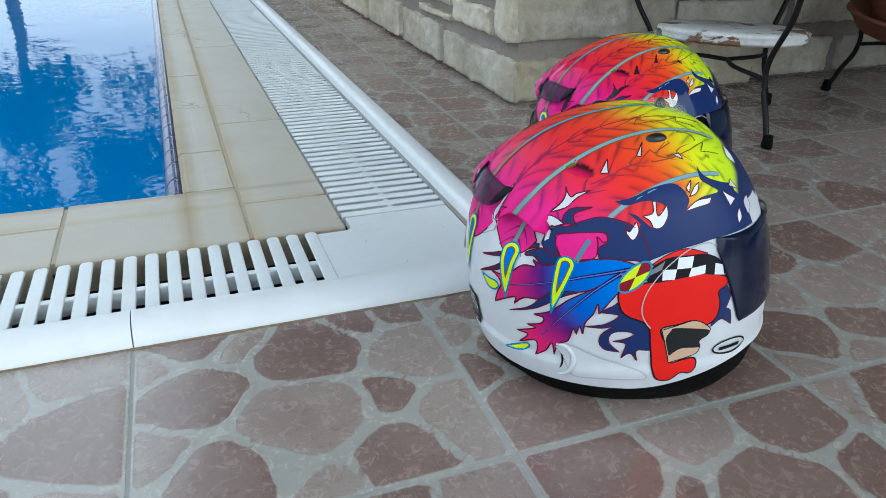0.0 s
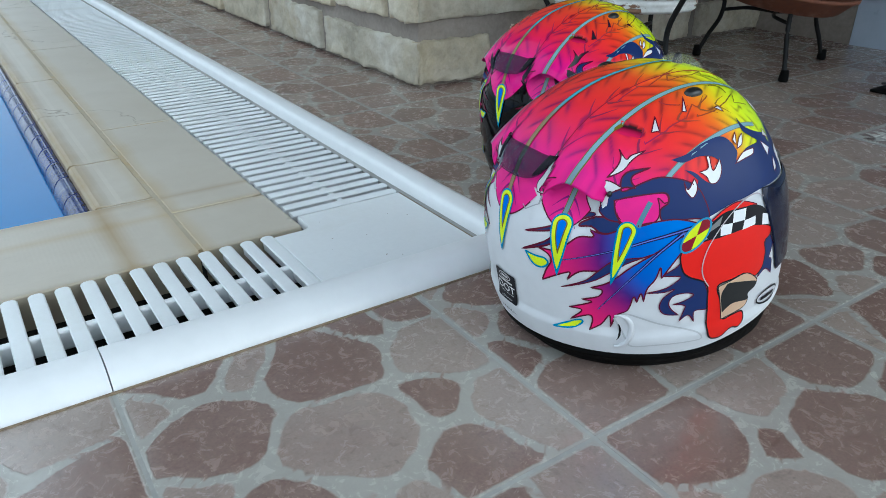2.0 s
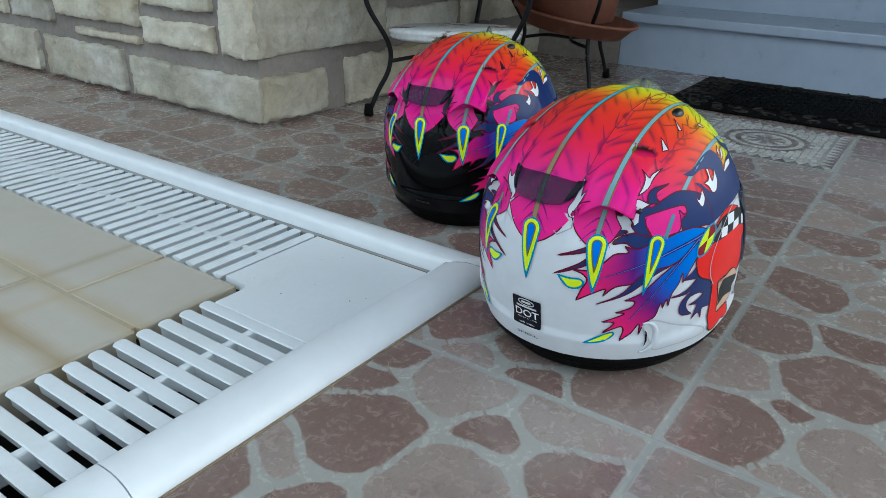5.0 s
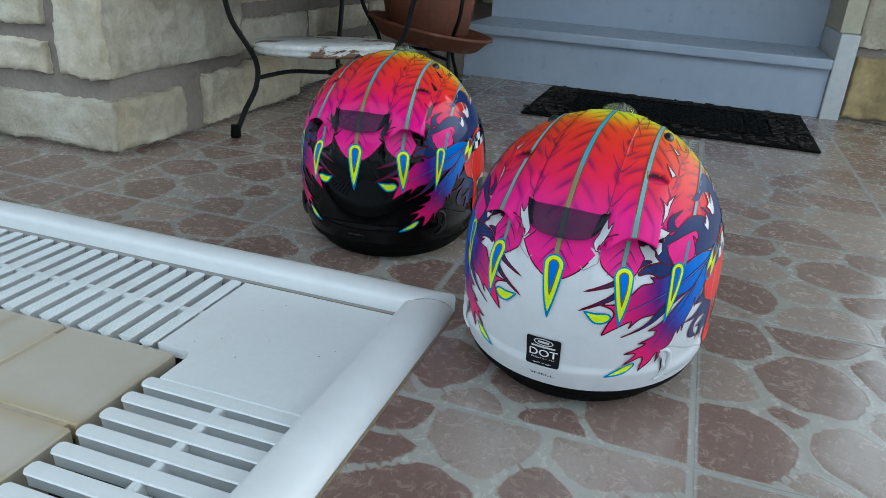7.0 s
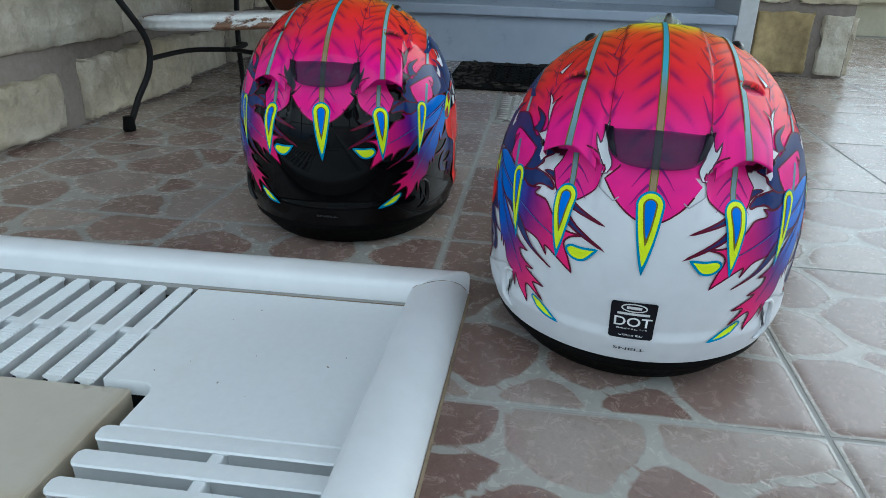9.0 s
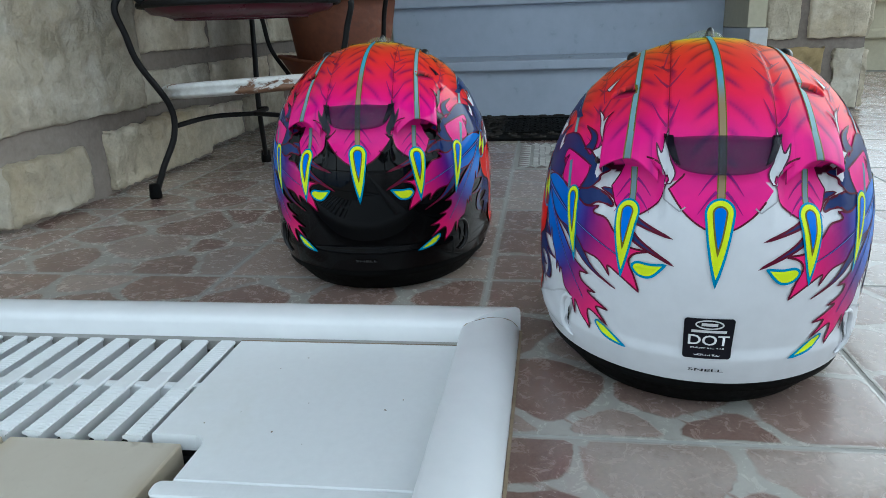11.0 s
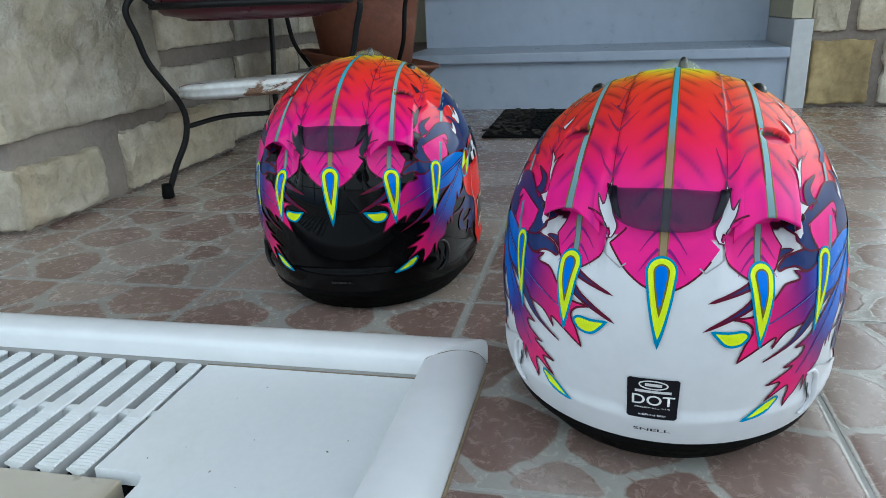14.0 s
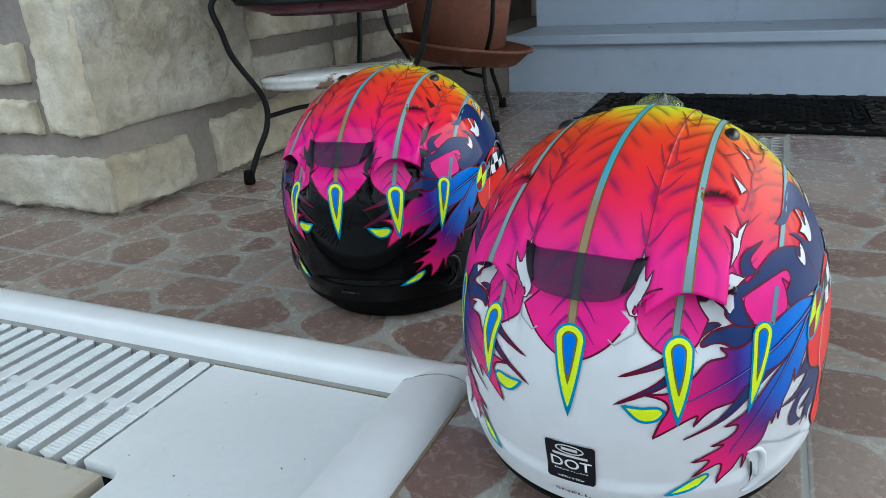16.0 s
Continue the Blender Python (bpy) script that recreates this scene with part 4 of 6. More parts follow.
def tree(x, y, h, seed):
    r = random.Random(seed)
    ob = tagged(empty("tree", pose(x, y, -0.01)), "dark green leafy tree out of view beyond the pool", "tree", "trees beyond the pool")
    bm = tube(spline([(0, 0, 0), (0.06, 0.03, h * 0.25), (-0.04, 0.05, h * 0.5), (0.02, 0, h * 0.8)], 6), 0.13, 8, taper=lambda t: 1 - 0.8 * t)
    tips = []
    for k in range(9):
        a, z0 = r.uniform(0, 6.28), h * r.uniform(0.3, 0.7)
        l = h * r.uniform(0.18, 0.32)
        p = (l * math.cos(a), l * math.sin(a), z0 + l * r.uniform(0.3, 0.9))
        tube(spline([(0, 0, z0), (p[0] * 0.5, p[1] * 0.5, z0 + (p[2] - z0) * 0.35), p], 4), 0.045, 6, bm=bm, taper=lambda t: 1 - 0.75 * t)
        tips.append(p)
    part("trunk", bm, M_BARK, ob, smooth=True)
    tips += [(r.uniform(-0.2, 0.2) * h, r.uniform(-0.2, 0.2) * h, h * r.uniform(0.45, 0.95)) for _ in range(9)]
    V, F = [], []
    for cx, cy, cz in tips:
        s = h * r.uniform(0.09, 0.15)
        for _ in range(170):
            d = Vector((r.gauss(0, 1), r.gauss(0, 1), r.gauss(0, 0.8)))
            d = d.normalized() * s * r.random() ** 0.4
            c = Vector((cx, cy, cz)) + d
            u = Vector((r.uniform(-1, 1), r.uniform(-1, 1), r.uniform(-1, 1))).normalized() * 0.10
            w = u.cross(Vector((r.uniform(-1, 1), r.uniform(-1, 1), r.uniform(-1, 1))).normalized()).normalized() * 0.05
            n = len(V)
            V += [c - u, c + w, c + u, c - w]
            F.append((n, n + 1, n + 2, n + 3))
    me = bpy.data.meshes.new("crown")
    me.from_pydata([tuple(v) for v in V], [], F)
    me.materials.append(M_LEAF)
    part("crown", me, None, ob, "dense dark foliage")
    return ob


# far-end trees mirror in the water; western ones are added unseen, blocking low sky
for k, (x, y, h) in enumerate(((-9.5, -3.5, 5.2), (-9.0, 0.2, 6.0), (-9.8, 3.4, 5.4), (-9.2, 6.6, 6.2), (-8.6, 10.4, 5.6), (-6.2, 12.2, 6.2), (-2.6, 12.8, 5.6), (-8.2, -6.5, 5.8))):
    tree(x, y, h * (0.62 if y < 5 else 0.95), 20 + k)

tagged(part("hedge", hedge(), None), "low green shrubs behind the garden wall", "hedge", kind="stuff")


def specks():
    """Tiny flat crumbs of dirt on the pool edge."""
    r = random.Random(77)
    bm = bmesh.new()
    for _ in range(24):
        x, y, z = r.choice(((r.uniform(-0.03, 0.105), r.uniform(0.33, 0.48), PLATE_Z), (r.uniform(-1.2, 0.10), r.uniform(0.284, 0.310), PLATE_Z + 0.0005),
                            (r.uniform(0.140, 0.156), r.uniform(0.33, 2.2), 0.0262), (r.uniform(-0.15, -0.05), r.uniform(0.5, 1.6), 0.0115)))
        s = r.uniform(0.0004, 0.0009)
        p = SKEW @ Vector((x, y, z))
        bmesh.ops.create_icosphere(bm, subdivisions=1, radius=1.0, matrix=Matrix.Translation(p) @ Matrix.Rotation(r.uniform(0, 6), 4, "Z") @ Matrix.Diagonal((s * r.uniform(1, 2.2), s, s * 0.4, 1)))
    return bm


tagged(part("dibarbsspecks", specks(), M_MORTAR), "tiny dark specks of dirt on the white pool edge", "dirt", kind="stuff")


# ---- helmets ----
HA, HF, HR, HU, HD, HP, HQ = 0.1221, 0.130, 0.1606, 0.157, 0.1446, 2.0294, 2.3259
HZ, TAPER, SHEAR, RISE = 0.0889, -0.2684, 0.2029, 0.0964
HC = 0.110                     # the point from which angles on the shell are taken


def body(x, y, z):
    """Below one inside the helmet's plain form; x right, y ahead."""
    z = z - HZ
    y = y + SHEAR * z
    x = x / (1 + TAPER * y)
    z = z - RISE * y
    b, c = np.where(y > 0, HF, HR), np.where(z > 0, HU, HD)
    return ((np.abs(x / HA) ** HP + np.abs(y / b) ** HP) ** (HQ / HP) + np.abs(z / c) ** HQ) ** (1 / HQ)


def smooth(v):
    v = np.clip(v, 0.0, 1.0)
    return v * v * (3 - 2 * v)


def lm_of(d):
    return np.degrees(np.arcsin(np.clip(d[:, 0], -1, 1))), np.degrees(np.arctan2(d[:, 2], -d[:, 1]))


def lip_of(l):
    t = np.clip((np.abs(l) - 20.0) / 9.5, -1.2, 1.2)
    return 27.0 - np.where(t < 0, 6.0, -3.0) * t * t


def relief(d):
    """Moulded height over the plain form: crown panel, exhaust hoods, slots, lower lip."""
    l, m = lm_of(d)
    al = np.abs(l)
    h = 0.0013 * smooth((11.8 - al) / 0.9) * smooth((m - 22) / 6) * smooth((118 - m) / 14)
    lip = lip_of(l)
    win = smooth((9.3 - np.abs(al - 20.0)) / 2.8)
    rise = np.where(m > lip, 0.0058 * smooth((56 - m) / 30) ** 1.3, -0.0072 * smooth((m - 9) / 12))
    h = h + win * rise * smooth((m - 5) / 5) * (m < 90)
    su, sv = 0.89 * (al - 23.0) + 0.45 * (m - 49.8), 0.89 * (m - 49.8) - 0.45 * (al - 23.0)
    sl = np.abs(su / 4.3) ** 2.8 + np.abs(sv / 2.3) ** 2.6
    h = h - 0.0034 * smooth((1.15 - sl) / 0.35) * (0.35 + 0.65 * smooth((sv + 1.6) / 2.6)) * (m < 90)
    return h


def on_shell(d, off=0.0):
    """Points of the shell in the directions d (rows), lifted by off."""
    d = np.asarray(d, float)
    d = d / np.linalg.norm(d, axis=1)[:, None]
    r = np.full(len(d), 0.13)
    for _ in range(14):
        p = d * r[:, None]
        r = r / body(p[:, 0], p[:, 1], p[:, 2] + HC)
    p = d * (r + relief(d) + off)[:, None] + np.array((0, 0, HC))
    low = 0.0028 * smooth((0.058 - p[:, 2]) / 0.010)
    p[:, :2] *= (1 + low / np.maximum(0.05, np.hypot(p[:, 0], p[:, 1])))[:, None]
    return p


def shell_normals(d):
    """Outward normals of the shell in the directions d."""
    d = np.asarray(d, float)
    d = d / np.linalg.norm(d, axis=1)[:, None]
    side = np.cross(d, np.where(np.abs(d[:, 2:3]) > 0.9, np.array(((1.0, 0, 0),)), np.array(((0, 0, 1.0),))))
    side /= np.linalg.norm(side, axis=1)[:, None]
    up = np.cross(side, d)
    n = np.cross(on_shell(d + 0.012 * side) - on_shell(d - 0.012 * side), on_shell(d + 0.012 * up) - on_shell(d - 0.012 * up))
    n /= np.linalg.norm(n, axis=1)[:, None]
    return n * np.sign(np.sum(n * d, axis=1))[:, None]


def dirs_ae(a, e):
    """By azimuth (0 at the back, 90 on the right side) and height angle, in degrees."""
    a, e = np.radians(np.asarray(a, float)), np.radians(np.asarray(e, float))
    return np.stack((np.sin(a) * np.cos(e), -np.cos(a) * np.cos(e), np.sin(e)), 1)


def dirs_lm(l, m):
    """By angle from the mid-plane (right is plus) and angle over the crown (0 back, 90 top)."""
    l, m = np.radians(np.asarray(l, float)), np.radians(np.asarray(m, float))
    return np.stack((np.sin(l), -np.cos(l) * np.cos(m), np.cos(l) * np.sin(m)), 1)


def cut_height(a):
    a = np.abs((np.asarray(a, float) + 180) % 360 - 180)
    return 0.029 + 0.022 * smooth((a - 65) / 60)


def low_angle(a):
    a = np.asarray(a, float)
    lo, hi, zc = np.full(len(a), -70.0), np.full(len(a), 20.0), cut_height(a)
    for _ in range(18):
        mid = (lo + hi) / 2
        under = on_shell(dirs_ae(a, mid))[:, 2] < zc
        lo, hi = np.where(under, mid, lo), np.where(under, hi, mid)
    return hi


PAINTS = [(12, (0.74, 0.008, 0.25)), (30, (0.76, 0.008, 0.24)), (36, (0.77, 0.011, 0.15)), (42, (0.77, 0.017, 0.075)),
          (50, (0.78, 0.026, 0.034)), (60, (0.80, 0.040, 0.020)), (69, (0.82, 0.075, 0.016)), (76, (0.84, 0.18, 0.012)), (82, (0.84, 0.43, 0.010)), (88, (0.81, 0.73, 0.006)), (96, (0.71, 0.85, 0.006)), (112, (0.58, 0.80, 0.012)), (116, (0.02, 0.03, 0.10))]
RNG = np.random.RandomState(3)
WAVE = RNG.uniform(0, 6.28, (6, 8))


def wave(x, y, k):
    """Smooth uneven field between -1 and 1."""
    s = 0
    for i in range(4):
        p = WAVE[k % 6]
        s = s + np.sin(x * (0.7 + 0.5 * i) + y * (0.3 + 0.4 * p[i] / 6.28) * (1.5 if i % 2 else -1) + p[i + 4]) / (1 + 0.4 * i)
    return s / 2.6


def shell_colours(d, lower):
    """Airbrushed feathers over the crown, plain lacquer below, painted shade in slots and recesses."""
    l, m = lm_of(d)
    e = np.degrees(np.arcsin(np.clip(d[:, 2], -1, 1)))
    al = np.abs(l)
    col = np.stack([np.interp(m + 4.5 * smooth((14 - al) / 8) * smooth((m - 66) / 8) - 0.14 * np.maximum(0, al - 12) + 1.2 * wave(l * 0.4, m * 0.15, 0), [p for p, _ in PAINTS], [c[i] for _, c in PAINTS]) for i in range(3)], 1)
    near = np.min(np.abs(al[:, None] - np.array((0.0, 19.3, 40.5))[None]), axis=1)
    which = np.argmin(np.abs(al[:, None] - np.array((0.0, 19.3, 40.5))[None]), axis=1)
    ph = (m + (1.0 + 0.04 * near) * near + which * 4.0 + 1.3 * wave(l * 0.22, m * 0.2, 1)) / 7.6
    cell, fr = np.floor(ph), ph - np.floor(ph)
    side = np.sign(l - np.sign(l) * np.array((0.0, 19.3, 40.5))[which])
    rnd = np.modf(np.abs(np.sin(cell * 12.9 + which * 4.1 + side * 2.3) * 437.5))[0]
    reach = 4.6 + 4.2 * rnd
    core = np.exp(-(np.abs(fr - 0.5) / 0.12) ** 1.6) * smooth((reach - near) / 2.6)
    halo = 0.7 * np.where(fr > 0.5, np.exp(-(fr - 0.5) / 0.20), np.exp(-(0.5 - fr) / 0.07)) * smooth((reach + 1.0 - near) / 4.5)
    barb = np.maximum(0.85 * core, halo) * smooth((near - 0.5) / 1.2) * (0.7 + 0.3 * np.modf(rnd * 7.3)[0])
    seam = np.minimum(np.abs(al - 10.4 - 1.6 * np.abs(wave(m * 0.5, l * 0, 3))), np.abs(al - 30.5 - 2.2 * np.abs(wave(m * 0.42, l * 0, 4))))
    barb = np.maximum(barb * 0.85, 0.75 * smooth((1.3 - seam) / 1.3) * np.clip(0.3 + 1.2 * wave(m * 0.6, l * 0.3, 5), 0, 1))
    dark = np.stack([np.interp(m, (20, 45, 60, 85, 100), v) for v in ((0.075, 0.09, 0.12, 0.13, 0.09), (0.005, 0.006, 0.009, 0.022, 0.09), (0.17, 0.10, 0.024, 0.014, 0.02))], 1)
    col = col + (dark - col) * (np.minimum(1.0, 1.15 * barb) * smooth((112 - m) / 6))[:, None]
    edge = np.where(al < 11.6, 21.0, np.where(al < 13.4, 21.0, np.where(al < 30, lip_of(l) - 0.4, 22.0)))
    az = np.degrees(np.arctan2(np.abs(d[:, 0]), -d[:, 1]))
    up = (m > edge) & (e > 21.5 - 3.0 * (al < 30) + 16.0 * (az > 70) * (az < 180))
    # band under each hood lip, coloured dark for the shade there
    recess_shade = (~up) & (np.abs(al - 21) < 7.0) & (m > lip_of(l) - 2.6) & (m < 60)
    col = np.where(up[:, None], col, np.array(lower)[None])
    # vent slots: shade under the upper edge is put into the colour
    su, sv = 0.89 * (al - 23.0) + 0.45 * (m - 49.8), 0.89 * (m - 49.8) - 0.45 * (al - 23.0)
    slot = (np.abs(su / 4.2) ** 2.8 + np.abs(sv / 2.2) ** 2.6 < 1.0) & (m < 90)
    slot_shade = np.stack([np.interp(sv, (-1.4, 0.5, 1.3), c) for c in ((0.62, 0.30, 0.02), (0.008, 0.006, 0.002), (0.09, 0.05, 0.006))], 1)
    col = np.where(slot[:, None], slot_shade, col)
    return np.where(recess_shade[:, None], np.array((0.05, 0.004, 0.02))[None], col)


def paint_mat(name, rough, coat):
    m, nt, b = nodes_of(name)
    at = nt.nodes.new("ShaderNodeAttribute")
    at.attribute_name = "paint"
    v = coords(nt, shift=False)
    n = noise_node(nt, 60, 5, 0.6, v)
    link(nt, mix(nt, ramp(nt, n.outputs[0], [(0.35, (0.05,) * 3), (0.65, (0, 0, 0))]).outputs[0], at.outputs["Color"], (0.02, 0.02, 0.02)), b.inputs["Base Color"])
    b.inputs["Roughness"].default_value = rough
    b.inputs["Coat Weight"].default_value, b.inputs["Coat Roughness"].default_value = coat, 0.02
    fine = noise_node(nt, 420, 2, 0.5, v)
    bump(nt, b, fine.outputs[0], 0.03, 0.0004)
    return m


M_SATIN = paint_mat("satin_paintwork", 0.42, 0.05)
M_SATIN.node_tree.nodes["Principled BSDF"].inputs["Specular IOR Level"].default_value = 0.12
M_GLOSS = paint_mat("gloss_paintwork", 0.4, 1.0)
M_GLOSS.node_tree.nodes["Principled BSDF"].inputs["Specular IOR Level"].default_value = 0.0
M_GLOSS.node_tree.nodes["Principled BSDF"].inputs["Coat IOR"].default_value = 1.24
M_VISOR = plain("dark_visor", (0.004, 0.008, 0.030), 0.12, coat=0.15, spec=0.2)
M_BLACKPL = plain("black_plastic", (0.012, 0.012, 0.013), 0.35)


def tinted(name, col, alpha, rough=0.06):
    m, nt, b = nodes_of(name)
    b.inputs["Base Color"].default_value = (*col, 1)
    b.inputs["Roughness"].default_value = rough
    b.inputs["Coat Weight"].default_value = 0.05
    b.inputs["Specular IOR Level"].default_value = 0.15
    n = noise_node(nt, 30, 3, 0.5, coords(nt))
    link(nt, ramp(nt, n.outputs[0], [(0.3, (alpha - 0.05,) * 3), (0.7, (alpha + 0.03,) * 3)]).outputs[0], b.inputs["Alpha"])
    return m


M_SMOKE = tinted("smoked_plastic", (0.022, 0.026, 0.060), 0.44, 0.16)
M_SMOKEDARK = tinted("dark_smoked_plastic", (0.008, 0.006, 0.012), 0.85, 0.2)
M_CLEAR = tinted("clear_plastic", (0.80, 0.84, 0.60), 0.13)
M_CLEAR.node_tree.nodes["Principled BSDF"].inputs["Coat Weight"].default_value = 1.0


def raw_mesh(name, verts, faces, mats, cols=None, flat=False, normals=None):
    me = bpy.data.meshes.new(name)
    me.from_pydata([tuple(v) for v in verts], [], faces)
    for m in mats if isinstance(mats, (list, tuple)) else [mats]:
        me.materials.append(m)
    if cols is not None:
        at = me.color_attributes.new("paint", "FLOAT_COLOR", "POINT")
        c = np.ones((len(verts), 4), np.float32)
        c[:, :3] = cols
        at.data.foreach_set("color", c.ravel())
    if not flat:
        me.polygons.foreach_set("use_smooth", [True] * len(me.polygons))
    me.update()
    if normals is not None:
        me.normals_split_custom_set_from_vertices([tuple(n) for n in normals])
    return me


NA, NE = 480, 240
SH_A = np.arange(NA) * 360.0 / NA
SH_LOW = low_angle(SH_A)


def shell_mesh(material, lower):
    e = SH_LOW[None, :] + (89.6 - SH_LOW[None, :]) * (np.arange(NE)[:, None] / (NE - 1))
    d = dirs_ae(np.tile(SH_A, NE), e.ravel())
    p = on_shell(d)
    faces = []
    for j in range(NE - 1):
        for i in range(NA):
            k = (i + 1) % NA
            faces.append((j * NA + i, j * NA + k, (j + 1) * NA + k, (j + 1) * NA + i))
    faces.append(tuple((NE - 1) * NA + i for i in range(NA)))
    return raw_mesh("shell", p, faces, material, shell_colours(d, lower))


def trim_mesh():
    p = on_shell(dirs_ae(SH_A[::2], SH_LOW[::2]))
    bm = bmesh.new()
    n = len(p)
    rows = []
    for top, dz, k in ((1, 0.002, 0.975), (1, -0.003, 0.985), (1, -0.008, 0.975), (0, 0.020, 0.94), (0, 0.009, 0.885), (0, 0.0012, 0.83), (0, 0.0, 0.81), (0, 0.004, 0.77), (0, 0.03, 0.75)):
        rows.append([bm.verts.new((q[0] * k, q[1] * k, q[2] + dz if top else dz + (0.0 if dz > 0 else 0.0))) for q in p])
    for r0, r1 in zip(rows, rows[1:]):
        for i in range(n):
            bm.faces.new((r0[i], r0[(i + 1) % n], r1[(i + 1) % n], r1[i]))
    return mesh_of("base_trim", bm, M_RUBBER, True)


def outline(text, per=5):
    """A closed outline through 'a,e' points, smooth but at the points marked with '!'."""
    pts = [(np.array([float(c) for c in t.rstrip("!").split(",")]), t.endswith("!")) for t in text.split()]
    n = len(pts)
    out = []
    for i in range(n):
        (p0, s0), (p1, s1), (p2, s2), (p3, s3) = pts[i - 1], pts[i], pts[(i + 1) % n], pts[(i + 2) % n]
        m1 = np.zeros(2) if s1 else (p2 - p0) / 2
        m2 = np.zeros(2) if s2 else (p3 - p1) / 2
        if s1:
            m1 = (p2 - p1) * 0.6
        if s2:
            m2 = (p2 - p1) * 0.6
        for k in range(per):
            t = k / per
            out.append((2 * t ** 3 - 3 * t * t + 1) * p1 + (t ** 3 - 2 * t * t + t) * m1 + (-2 * t ** 3 + 3 * t * t) * p2 + (t ** 3 - t * t) * m2)
    return out


def decal_mesh(name, poly, layer, colour, material, mirror=False, cell=3.0, chart=None):
    """Paint laid on the shell inside an outline in angles. colour: a value, or a function of the angles."""
    bm = bmesh.new()
    bm.faces.new([bm.verts.new((float(a), float(e), 0)) for a, e in poly])
    A, E = [q[0] for q in poly], [q[1] for q in poly]
    for axis, lo, hi in ((0, min(A), max(A)), (1, min(E), max(E))):
        c = math.floor(lo / cell) * cell + cell
        while c < hi:
            co, no = [0, 0, 0], [0, 0, 0]
            co[axis], no[axis] = c, 1
            bmesh.ops.bisect_plane(bm, geom=bm.verts[:] + bm.edges[:] + bm.faces[:], plane_co=co, plane_no=no)
            c += cell
    bmesh.ops.triangulate(bm, faces=bm.faces[:])
    ae = np.array([(v.co.x, v.co.y) for v in bm.verts])
    bm.verts.index_update()
    faces = [tuple(v.index for v in f.verts) for f in bm.faces]
    bm.free()
    sgn = -1 if mirror else 1
    d = (chart or dirs_ae)(ae[:, 0] * sgn, ae[:, 1])
    p = on_shell(d, 0.0003 + 0.00015 * layer)
    out = p - np.array((0, 0, HC))
    fixed = []
    for f in faces:
        nrm = np.cross(p[f[1]] - p[f[0]], p[f[2]] - p[f[0]])
        fixed.append(f if nrm @ out[f[0]] > 0 else f[::-1])
    cols = np.array([colour(a, e) for a, e in ae]) if callable(colour) else np.tile(np.array(colour), (len(ae), 1))
    return raw_mesh(name, p, fixed, material, cols, normals=shell_normals(d))


def line_mesh(name, pts, width, layer, colour, material, mirror=False, chart=dirs_ae, closed=False, taper=False):
    """A painted line along points in angles, width in degrees."""
    P = np.array(pts, float)
    dense = []
    n = len(P)
    for i in range(n if closed else n - 1):
        q = P[(i + 1) % n]
        k = max(1, int(np.hypot(*(q - P[i])) / 1.5))
        dense += [P[i] + (q - P[i]) * j / k for j in range(k)]
    if not closed:
        dense.append(P[-1])
    D = np.array(dense)
    if closed:
        T = np.roll(D, -1, 0) - np.roll(D, 1, 0)
    else:
        T = np.gradient(D, axis=0)
    sc = np.cos(np.radians(D[:, 1 if chart is dirs_ae else 0]))
    sc = np.maximum(sc, 0.25)
    T2 = T.copy()
    ax = 0 if chart is dirs_ae else 1
    T2[:, ax] *= sc
    T2 /= np.maximum(1e-6, np.linalg.norm(T2, axis=1))[:, None]
    N = np.stack((-T2[:, 1], T2[:, 0]), 1)
    N[:, ax] /= sc
    w = width / 2 * (np.linspace(1, 0.15, len(D)) if taper else np.ones(len(D)))
    a, b = D + N * w[:, None], D - N * w[:, None]
    sgn = -1 if mirror else 1
    both = np.concatenate((a, b))
    d = chart(both[:, 0] * sgn, both[:, 1])
    p = on_shell(d, 0.0003 + 0.00015 * layer)
    m = len(D)
    faces = []
    for i in range(m if closed else m - 1):
        k = (i + 1) % m
        f = (i, k, m + k, m + i)
        nrm = np.cross(p[f[1]] - p[f[0]], p[f[3]] - p[f[0]])
        faces.append(f if nrm @ (p[f[0]] - np.array((0, 0, HC))) > 0 else f[::-1])
    cols = np.array([colour(*q) for q in both]) if callable(colour) else np.tile(np.array(colour), (len(both), 1))
    return raw_mesh(name, p, faces, material, cols, normals=shell_normals(d))


def drop_outline(top, tip, width, scale=1.0):
    """A teardrop from its round head down to its tip, shrunk towards the head."""
    top, tip = np.array(top, float), np.array(tip, float)
    ax = tip - top
    L = np.hypot(*ax)
    u, v = ax / L, np.array((-ax[1], ax[0])) / L
    c = top + u * width / 2
    r = width / 2 * scale
    end = c + (tip - c) * (0.12 + 0.88 * scale) if scale < 1 else tip
    pts = []
    for k in range(22):
        t = math.pi * (k / 21) + math.pi / 2
        pts.append(c + u * r * math.cos(t) * 1.0 + v * r * math.sin(t))
    Le = np.hypot(*(end - c))
    for k in range(1, 12):
        s = k / 12
        pts.append(c + u * Le * s - v * r * (1 - s) ** 0.9 * (1 + 0.35 * s))
    pts.append(end)
    for k in range(11, 0, -1):
        s = k / 12
        pts.append(c + u * Le * s + v * r * (1 - s) ** 0.9 * (1 + 0.35 * s))
    return pts


